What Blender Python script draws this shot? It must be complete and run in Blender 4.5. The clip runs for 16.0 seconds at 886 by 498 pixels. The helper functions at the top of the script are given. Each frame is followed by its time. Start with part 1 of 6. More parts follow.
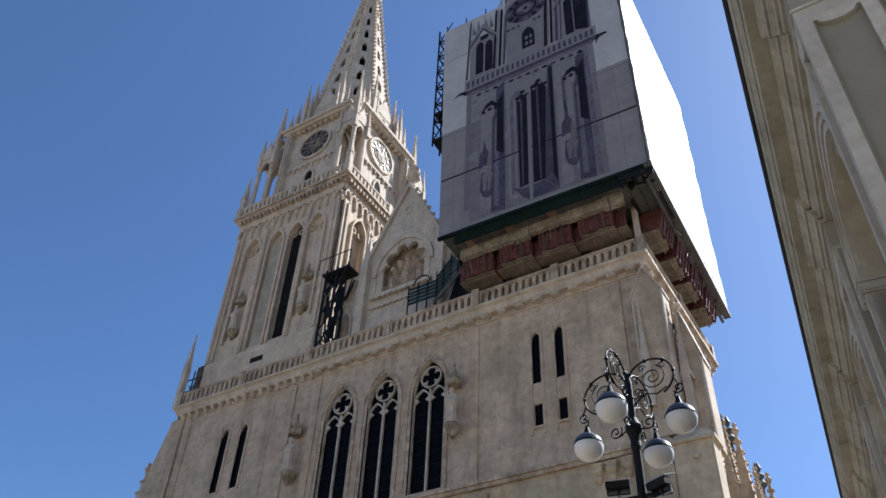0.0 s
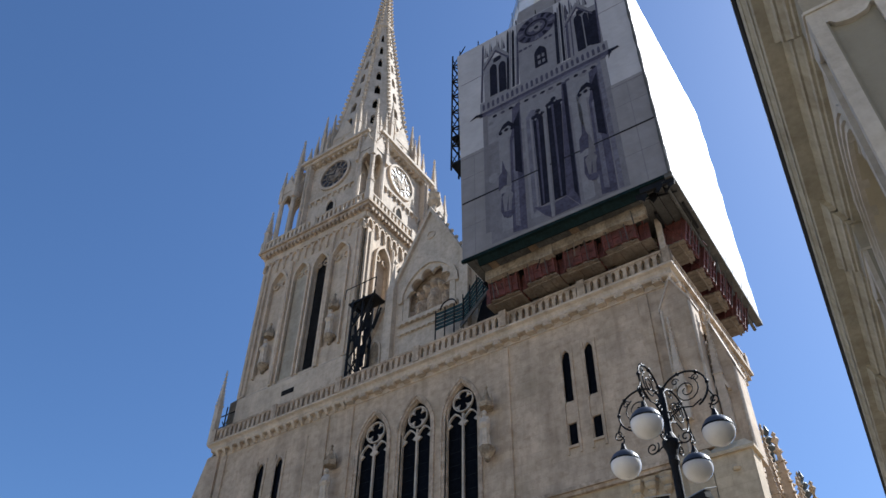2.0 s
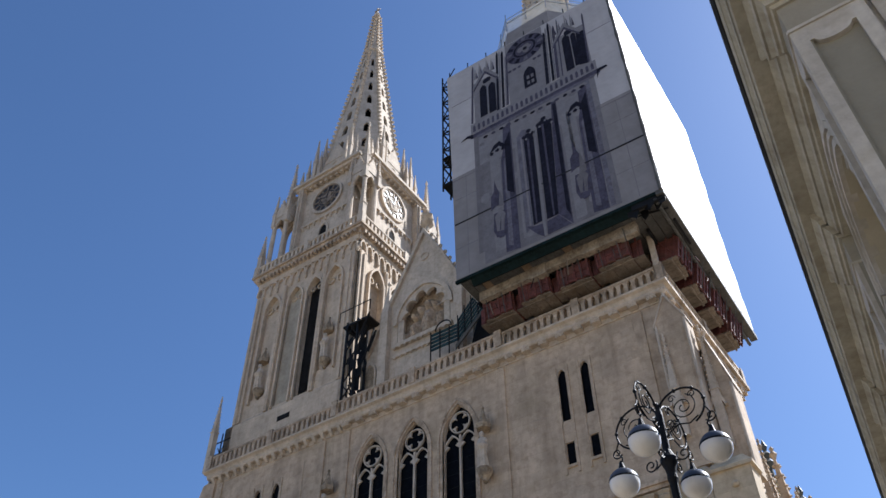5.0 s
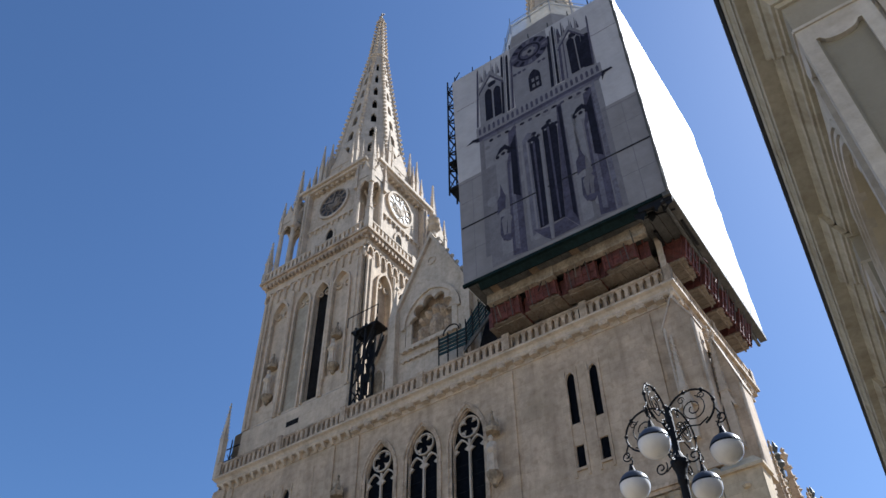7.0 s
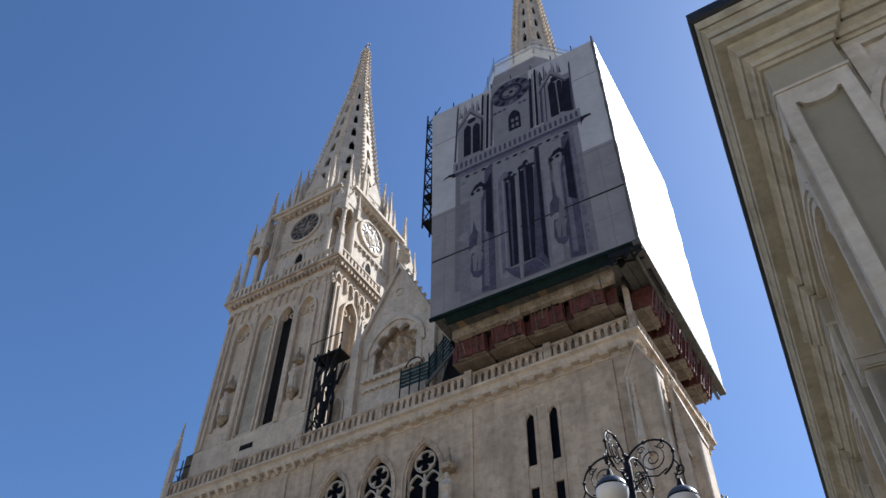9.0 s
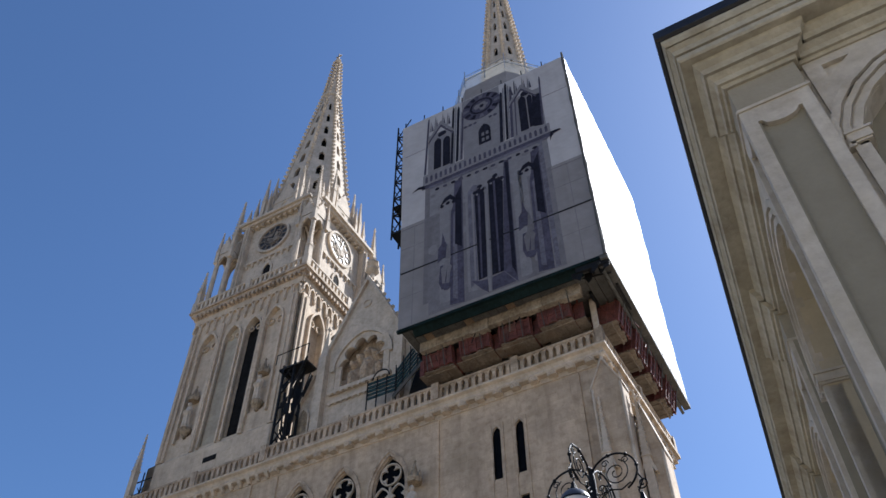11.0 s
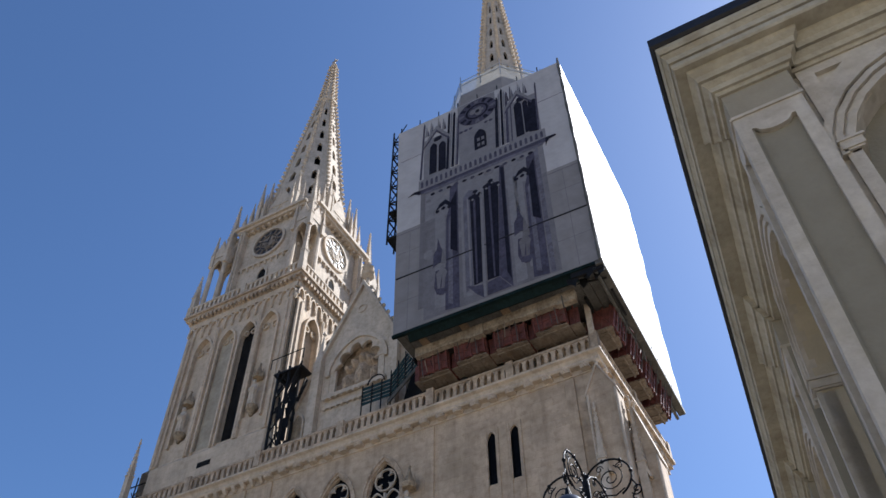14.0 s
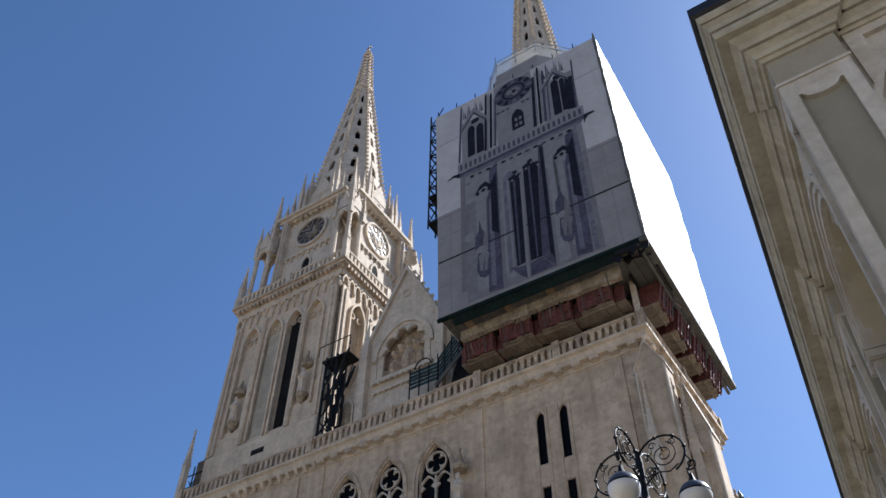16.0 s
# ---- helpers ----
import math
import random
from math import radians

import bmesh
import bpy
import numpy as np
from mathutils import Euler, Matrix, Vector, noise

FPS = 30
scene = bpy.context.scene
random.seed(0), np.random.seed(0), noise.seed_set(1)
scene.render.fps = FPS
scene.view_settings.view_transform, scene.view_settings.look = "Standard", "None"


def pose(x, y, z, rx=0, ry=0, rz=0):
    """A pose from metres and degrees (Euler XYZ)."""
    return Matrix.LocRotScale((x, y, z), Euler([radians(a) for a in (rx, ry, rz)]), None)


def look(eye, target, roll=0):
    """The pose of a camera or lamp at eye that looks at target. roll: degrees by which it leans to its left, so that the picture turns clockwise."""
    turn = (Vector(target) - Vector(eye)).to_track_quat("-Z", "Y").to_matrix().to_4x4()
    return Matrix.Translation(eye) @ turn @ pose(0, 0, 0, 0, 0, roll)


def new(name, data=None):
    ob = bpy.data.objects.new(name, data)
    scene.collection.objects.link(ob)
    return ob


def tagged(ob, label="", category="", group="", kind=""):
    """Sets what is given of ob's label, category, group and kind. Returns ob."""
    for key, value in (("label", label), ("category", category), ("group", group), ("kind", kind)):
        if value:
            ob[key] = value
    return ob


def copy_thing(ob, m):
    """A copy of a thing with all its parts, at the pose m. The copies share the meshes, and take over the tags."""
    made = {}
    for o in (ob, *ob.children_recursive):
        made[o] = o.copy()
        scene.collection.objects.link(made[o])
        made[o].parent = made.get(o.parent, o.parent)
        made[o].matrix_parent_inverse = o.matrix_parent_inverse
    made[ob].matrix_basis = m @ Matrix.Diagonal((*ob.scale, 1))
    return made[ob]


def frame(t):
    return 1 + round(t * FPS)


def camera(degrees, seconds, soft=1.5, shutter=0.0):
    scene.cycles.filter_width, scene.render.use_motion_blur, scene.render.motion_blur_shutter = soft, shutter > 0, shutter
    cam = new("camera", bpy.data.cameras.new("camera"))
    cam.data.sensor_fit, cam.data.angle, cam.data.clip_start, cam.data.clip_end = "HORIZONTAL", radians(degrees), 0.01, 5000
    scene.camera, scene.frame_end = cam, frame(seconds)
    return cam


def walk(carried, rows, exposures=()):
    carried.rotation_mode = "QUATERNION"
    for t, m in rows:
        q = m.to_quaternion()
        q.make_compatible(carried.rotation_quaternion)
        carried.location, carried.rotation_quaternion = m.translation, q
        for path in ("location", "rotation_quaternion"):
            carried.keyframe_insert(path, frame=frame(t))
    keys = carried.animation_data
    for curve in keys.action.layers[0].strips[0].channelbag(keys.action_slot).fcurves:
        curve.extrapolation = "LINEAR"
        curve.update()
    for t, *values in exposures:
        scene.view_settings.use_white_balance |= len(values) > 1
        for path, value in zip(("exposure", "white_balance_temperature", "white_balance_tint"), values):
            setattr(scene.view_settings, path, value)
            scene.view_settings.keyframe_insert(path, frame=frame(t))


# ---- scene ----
EXPOSURES = [(0, 0.85, 5820, 8.5), (1, 0.85, 5850, 9), (2, 0.85, 5820, 8), (2.7, 0.85, 5900, 11), (4.2, 0.85, 5900, 11), (6.3, 0.85, 5820, 8), (9.6, 0.85, 5820, 8),
             (11.8, 0.85, 5880, 10), (15.6, 0.85, 5880, 10), (16, 0.85, 5850, 9)]

cam = camera(56.08, 16.0, soft=1.5)
PATH = [
    (0, (27.367, -35.860, 1.582), (10.999, -10.813, 28.128), 2.82),
    (0.5, (27.366, -35.834, 1.582), (10.602, -10.238, 27.346), 2.28),
    (1, (27.372, -35.817, 1.607), (10.065, -10.015, 26.801), 1.85),
    (1.5, (27.370, -35.848, 1.589), (10.184, -11.297, 28.083), 1.87),
    (2, (27.368, -35.850, 1.595), (10.422, -12.077, 28.939), 1.22),
    (2.5, (27.365, -35.868, 1.569), (10.604, -12.238, 29.150), 0.80),
    (3, (27.369, -35.861, 1.576), (10.748, -12.119, 29.145), 0.21),
    (3.5, (27.375, -35.851, 1.588), (11.007, -12.054, 29.261), -0.34),
    (4, (27.379, -35.859, 1.582), (11.160, -12.193, 29.454), -0.49),
    (6.5, (27.378, -35.879, 1.580), (10.875, -12.725, 29.715), -0.43),
    (7, (27.377, -35.869, 1.586), (10.894, -12.795, 29.797), -0.55),
    (7.5, (27.363, -35.868, 1.609), (11.194, -13.177, 30.309), -0.44),
    (8, (27.346, -35.881, 1.614), (12.647, -13.231, 31.125), 0.76),
    (8.5, (27.341, -35.885, 1.621), (13.124, -12.725, 30.973), 1.43),
    (9, (27.337, -35.877, 1.623), (12.702, -12.935, 30.940), 1.33),
    (9.5, (27.348, -35.876, 1.606), (13.742, -12.611, 31.162), 0.96),
    (12, (27.354, -35.863, 1.620), (14.229, -12.561, 31.365), -0.35),
    (12.5, (27.354, -35.868, 1.609), (14.162, -12.492, 31.265), -0.16),
    (13, (27.357, -35.876, 1.602), (14.305, -12.494, 31.316), -0.52),
    (13.5, (27.362, -35.873, 1.619), (14.421, -12.456, 31.354), -0.59),
    (14, (27.366, -35.878, 1.612), (14.509, -12.608, 31.497), -0.41),
    (14.5, (27.366, -35.881, 1.608), (14.433, -12.459, 31.343), -0.66),
    (15, (27.367, -35.885, 1.613), (14.853, -12.383, 31.463), -1.29),
    (15.5, (27.363, -35.887, 1.611), (14.808, -12.379, 31.439), -1.51),
    (16, (27.342, -35.892, 1.598), (12.467, -13.134, 30.938), 0.51),
]
walk(cam, [(t, look(eye, target, roll)) for t, eye, target, roll in PATH], EXPOSURES)

# ---- world and light ----
SUN_AZ, SUN_EL = radians(57), radians(46)   # from +x towards +y
sun_dir = Vector((math.cos(SUN_AZ) * math.cos(SUN_EL), math.sin(SUN_AZ) * math.cos(SUN_EL), math.sin(SUN_EL)))
world = bpy.data.worlds.new("world")
scene.world = world
world.use_nodes = True
wn = world.node_tree.nodes
sky = wn.new("ShaderNodeTexSky")
sky.sky_type, sky.sun_disc = "NISHITA", False
sky.sun_elevation, sky.sun_rotation = SUN_EL, math.pi / 2 - SUN_AZ
sky.air_density, sky.dust_density, sky.ozone_density = 1.0, 0.9, 7.6
wn["Background"].inputs["Strength"].default_value = 0.08
world.node_tree.links.new(sky.outputs[0], wn["Background"].inputs["Color"])
sun = new("sun", bpy.data.lights.new("sun", "SUN"))
sun.data.energy, sun.data.angle, sun.data.color = 5.0, radians(0.5), (1.0, 0.96, 0.90)
sun.matrix_world = look((60, 20, 120), Vector((60, 20, 120)) - sun_dir * 10)


# ---- materials ----
def material(name, base, rough=0.8, metal=0.0, vary=0.18, scale=0.6, stain=None, stain_amount=0.0, streak=0.0,
             blocks=None, bump=0.3, grain=9.0, island=0.0, single=0.0, gloss=0.5, crust=0.0):
    """Procedural surface: two scales of mottling, stains with their own shape, vertical streaks, block joints, grain relief."""
    m = bpy.data.materials.new(name)
    m.use_nodes = True
    t = m.node_tree
    n, li = t.nodes, t.links
    bsdf = n["Principled BSDF"]
    bsdf.inputs["Roughness"].default_value, bsdf.inputs["Metallic"].default_value = rough, metal
    bsdf.inputs["Specular IOR Level"].default_value = gloss
    geo = n.new("ShaderNodeNewGeometry")

    def noise_at(sc, detail, stretch=(1, 1, 1)):
        mp = n.new("ShaderNodeMapping")
        mp.inputs["Scale"].default_value = stretch
        li.new(geo.outputs["Position"], mp.inputs["Vector"])
        tx = n.new("ShaderNodeTexNoise")
        tx.inputs["Scale"].default_value, tx.inputs["Detail"].default_value = sc, detail
        li.new(mp.outputs[0], tx.inputs["Vector"])
        return tx.outputs["Fac"]

    def ramp(src, a, b, lo=0.0, hi=1.0):
        r = n.new("ShaderNodeMapRange")
        for k, v in zip(("From Min", "From Max", "To Min", "To Max"), (a, b, lo, hi)):
            r.inputs[k].default_value = v
        li.new(src, r.inputs["Value"])
        return r.outputs[0]

    def mix(kind, fac, a, b):
        x = n.new("ShaderNodeMix")
        x.data_type, x.blend_type = "RGBA", kind
        if isinstance(fac, float):
            x.inputs[0].default_value = fac
        else:
            li.new(fac, x.inputs[0])
        for s, v in ((6, a), (7, b)):
            if isinstance(v, tuple):
                x.inputs[s].default_value = (*v, 1)
            else:
                li.new(v, x.inputs[s])
        return x.outputs[2]

    dark = tuple(c * (1 - vary) for c in base)
    light = tuple(min(1, c * (1 + vary)) for c in base)
    col = mix("MIX", ramp(noise_at(scale, 5), 0.3, 0.7), dark, light)
    fine = ramp(noise_at(grain, 3), 0.2, 0.8, 1 - vary * 0.5, 1 + vary * 0.5)
    col = mix("MULTIPLY", ramp(noise_at(scale * 4.3, 6), 0.42, 0.66, 0.0, min(1.0, vary * 2.6)), col, (0.62, 0.58, 0.54))
    hs = n.new("ShaderNodeHueSaturation")
    li.new(fine, hs.inputs["Value"])
    li.new(col, hs.inputs["Color"])
    col = hs.outputs[0]
    height = noise_at(grain, 4)
    if blocks:
        w, h = blocks
        sep = n.new("ShaderNodeSeparateXYZ")
        li.new(geo.outputs["Position"], sep.inputs[0])
        add = n.new("ShaderNodeMath")
        li.new(sep.outputs[0], add.inputs[0]), li.new(sep.outputs[1], add.inputs[1])
        comb = n.new("ShaderNodeCombineXYZ")
        li.new(add.outputs[0], comb.inputs[0]), li.new(sep.outputs[2], comb.inputs[1])
        br = n.new("ShaderNodeTexBrick")
        br.inputs["Scale"].default_value = 1.0
        br.inputs["Brick Width"].default_value, br.inputs["Row Height"].default_value = w, h
        br.inputs["Mortar Size"].default_value, br.inputs["Mortar Smooth"].default_value = 0.012, 0.6
        br.inputs["Color1"].default_value, br.inputs["Color2"].default_value = (0.82, 0.82, 0.83, 1), (1.0, 1.0, 0.98, 1)
        br.inputs["Mortar"].default_value = (0.62, 0.59, 0.56, 1)
        li.new(comb.outputs[0], br.inputs["Vector"])
        col = mix("MULTIPLY", 0.55, col, br.outputs["Color"])
    if stain:
        col = mix("MIX", ramp(noise_at(scale * 0.55, 7), 0.52, 0.72, 0.0, stain_amount), col, stain)
    if crust:      # small dark crusts with crisp edges, and faint grey wash lines
        col = mix("MULTIPLY", ramp(noise_at(2.1, 9), 0.56, 0.64, 0.0, crust), col, (0.56, 0.50, 0.42))
        col = mix("MULTIPLY", ramp(noise_at(3.2, 6, (1, 1, 0.12)), 0.54, 0.66, 0.0, crust), col, (0.66, 0.62, 0.57))
    if streak:
        col = mix("MULTIPLY", ramp(noise_at(0.9, 5, (1, 1, 0.07)), 0.5, 0.75, 0.0, streak), col, (0.45, 0.42, 0.4))
    if island:
        ri = ramp(geo.outputs["Random Per Island"], 0, 1, 1 - island, 1 + island)
        h2 = n.new("ShaderNodeHueSaturation")
        li.new(ri, h2.inputs["Value"]), li.new(col, h2.inputs["Color"])
        col = h2.outputs[0]
    if single:     # each piece has its own tone
        info = n.new("ShaderNodeObjectInfo")
        h3 = n.new("ShaderNodeHueSaturation")
        li.new(ramp(info.outputs["Random"], 0, 1, 1 - single, 1 + single), h3.inputs["Value"]), li.new(col, h3.inputs["Color"])
        col = h3.outputs[0]
    li.new(col, bsdf.inputs["Base Color"])
    if bump:
        bp = n.new("ShaderNodeBump")
        bp.inputs["Strength"].default_value, bp.inputs["Distance"].default_value = bump, 0.03
        li.new(height, bp.inputs["Height"])
        li.new(bp.outputs[0], bsdf.inputs["Normal"])
    return m


STONE = material("limestone", (0.53, 0.408, 0.286), 0.85, vary=0.17, scale=0.55, stain=(0.34, 0.26, 0.165), stain_amount=0.55, streak=0.45, blocks=(1.1, 0.52), bump=0.5, crust=0.3)
ASHLAR = material("ashlar_limestone", (0.50, 0.386, 0.272), 0.85, vary=0.17, scale=0.55, stain=(0.34, 0.26, 0.165), stain_amount=0.55, streak=0.45, bump=0.5, crust=0.3, single=0.055)
BELFRY = material("belfry_limestone", (0.615, 0.495, 0.365), 0.85, vary=0.13, scale=0.6, stain=(0.36, 0.28, 0.19), stain_amount=0.4, streak=0.35, blocks=(1.1, 0.52), bump=0.5, crust=0.22)
CARVED = material("carved_limestone", (0.50, 0.39, 0.28), 0.85, vary=0.22, scale=1.6, stain=(0.2, 0.155, 0.105), stain_amount=0.75, streak=0.5, bump=0.7, grain=6, crust=0.5)
PALE = material("restored_limestone", (0.545, 0.455, 0.353), 0.85, vary=0.13, scale=1.1, stain=(0.32, 0.265, 0.2), stain_amount=0.4, streak=0.35, bump=0.7, grain=6, crust=0.25)
# grimy canopy stone; also paints shade on aisle pinnacles and gable niches
GRIMY_SHADED = material("grimy_shaded_limestone", (0.38, 0.30, 0.205), 0.9, vary=0.3, scale=1.8, stain=(0.12, 0.095, 0.07), stain_amount=0.8, streak=0.6, bump=0.7, grain=6, crust=0.7)
YELLOW = material("ochre_limestone", (0.58, 0.46, 0.26), 0.85, vary=0.15, scale=0.7, stain=(0.36, 0.29, 0.18), stain_amount=0.5, streak=0.3, blocks=(1.0, 0.5), bump=0.5)
GLASS = material("leaded_glass", (0.004, 0.004, 0.005), 0.45, gloss=0.05, vary=0.5, scale=2.5, bump=0.4, grain=5)
LOWSTONE = material("tan_limestone", (0.50, 0.395, 0.26), 0.85, vary=0.16, scale=0.6, stain=(0.26, 0.2, 0.14), stain_amount=0.6, streak=0.5, blocks=(1.1, 0.52), bump=0.5)
# near-black: paints the shade inside openings that have no modelled depth
DARK = material("interior_shade", (0.015, 0.014, 0.014), 0.9, gloss=0.1, vary=0.3)
LOUVRE = material("weathered_boarding", (0.42, 0.36, 0.27), 0.8, vary=0.15, scale=0.8, streak=0.4)
SLATE = material("roof_slate", (0.06, 0.07, 0.07), 0.6, vary=0.25, blocks=(0.4, 0.25))
CLOCKDARK = material("clock_black", (0.03, 0.028, 0.026), 0.5, vary=0.3)
CLOCKGOLD = material("clock_bronze", (0.24, 0.19, 0.135), 0.6, vary=0.3)
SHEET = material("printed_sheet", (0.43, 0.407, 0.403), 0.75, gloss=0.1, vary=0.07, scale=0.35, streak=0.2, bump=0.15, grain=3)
# darker grey of the lower front sheet and the platform sheeting
SHEET_LOW = material("printed_sheet_dark", (0.235, 0.218, 0.214), 0.75, gloss=0.1, vary=0.09, scale=0.35, streak=0.25, bump=0.15, grain=3)
PRINT_DARK = material("print_dark", (0.016, 0.015, 0.024), 0.75, gloss=0.1, vary=0.3, scale=1.1, bump=0.1)
PRINT_SHADE = material("print_shade", (0.075, 0.069, 0.097), 0.75, gloss=0.1, vary=0.24, scale=1.3, bump=0.1)
PRINT_STONE = material("print_stone", (0.172, 0.16, 0.168), 0.75, gloss=0.1, vary=0.1, scale=1.6, streak=0.3, bump=0.1)
PRINT_MID = material("print_mid", (0.14, 0.132, 0.158), 0.75, gloss=0.1, vary=0.22, scale=1.3, bump=0.1)
PRINT_LIGHT = material("print_light", (0.208, 0.197, 0.204), 0.75, gloss=0.1, vary=0.1, scale=1.6, bump=0.1)
WHITE_SHEET = material("white_sheet", (0.86, 0.86, 0.85), 0.6, vary=0.03, scale=0.3, bump=0.2, grain=2)
MESH_NET = material("pale_mesh_net", (0.72, 0.68, 0.6), 0.8, gloss=0.1, vary=0.08, scale=0.8, bump=0)
nt = MESH_NET.node_tree                      # woven net: half of the light passes through
thr, mx = nt.nodes.new("ShaderNodeBsdfTransparent"), nt.nodes.new("ShaderNodeMixShader")
mx.inputs[0].default_value = 0.5
nt.links.new(thr.outputs[0], mx.inputs[1])
nt.links.new(nt.nodes["Principled BSDF"].outputs[0], mx.inputs[2])
nt.links.new(mx.outputs[0], nt.nodes["Material Output"].inputs["Surface"])
TEAL = material("teal_mesh_panel", (0.022, 0.05, 0.055), 0.7, gloss=0.2, vary=0.3, scale=2)
GREEN_NET = material("green_net", (0.008, 0.018, 0.018), 0.8, gloss=0.1, vary=0.3, scale=1.2)
RED_FORM = material("red_oxide_formwork", (0.125, 0.036, 0.027), 0.75, vary=0.4, scale=1.8, stain=(0.12, 0.06, 0.04), stain_amount=0.8, streak=0.3)
PLANK = material("scaffold_board", (0.20, 0.135, 0.08), 0.8, vary=0.25, scale=1.2, grain=14, island=0.15)
FORMBOARD = material("dusty_form_board", (0.19, 0.15, 0.11), 0.85, vary=0.3, scale=1.4, stain=(0.13, 0.085, 0.05), stain_amount=0.7, streak=0.2, grain=14, island=0.2)
STEEL = material("galvanised_steel", (0.35, 0.36, 0.37), 0.45, metal=0.7, vary=0.15)
RAWBEAM = material("raw_concrete", (0.33, 0.275, 0.205), 0.9, vary=0.28, scale=1.6, stain=(0.16, 0.12, 0.085), stain_amount=0.7, streak=0.4, bump=0.6, grain=8, crust=0.5)
DECKGREY = material("grey_deck", (0.10, 0.095, 0.085), 0.7, gloss=0.2, vary=0.25, scale=1.5, streak=0.4)
DARKSTEEL = material("dark_steel", (0.014, 0.014, 0.015), 0.6, gloss=0.15, vary=0.3)
PLASTER = material("beige_plaster", (0.50, 0.44, 0.32), 0.85, vary=0.08, scale=0.9, stain=(0.36, 0.32, 0.23), stain_amount=0.35, streak=0.25, bump=0.25, grain=30)
TRIM = material("cream_stucco_trim", (0.55, 0.505, 0.425), 0.8, vary=0.12, scale=2.2, stain=(0.34, 0.28, 0.16), stain_amount=0.65, streak=0.35, bump=0.3, grain=25, crust=0.3)
CORNICE = material("dirty_stucco_cornice", (0.44, 0.405, 0.315), 0.85, vary=0.14, scale=2.4, stain=(0.3, 0.26, 0.17), stain_amount=0.45, streak=0.2, bump=0.35, grain=25, crust=0.35)
PANEL = material("grey_olive_plaster", (0.27, 0.247, 0.187), 0.85, vary=0.07, scale=1.1, streak=0.2, bump=0.2, grain=30)
FRIEZE = material("pale_olive_plaster", (0.325, 0.293, 0.222), 0.85, vary=0.08, scale=1.1, streak=0.25, bump=0.2, grain=30)
GUTTER = material("black_sheet_metal", (0.02, 0.02, 0.022), 0.5, metal=0.4, vary=0.3)
TILE = material("clay_tile", (0.30, 0.12, 0.07), 0.8, vary=0.25, blocks=(0.2, 0.3))
IRON = material("black_cast_iron", (0.010, 0.010, 0.011), 0.55, gloss=0.16, vary=0.3, scale=6, bump=0.2, grain=40)
OPAL = material("opal_glass", (0.78, 0.735, 0.67), 0.18, vary=0.03, scale=5, stain=(0.5, 0.47, 0.42), stain_amount=0.3, bump=0)
CAP = material("grey_enamel", (0.055, 0.06, 0.075), 0.35, vary=0.15, scale=8, bump=0)
PAVING = material("stone_paving", (0.34, 0.29, 0.225), 0.85, vary=0.15, scale=0.3, blocks=(0.6, 0.6))


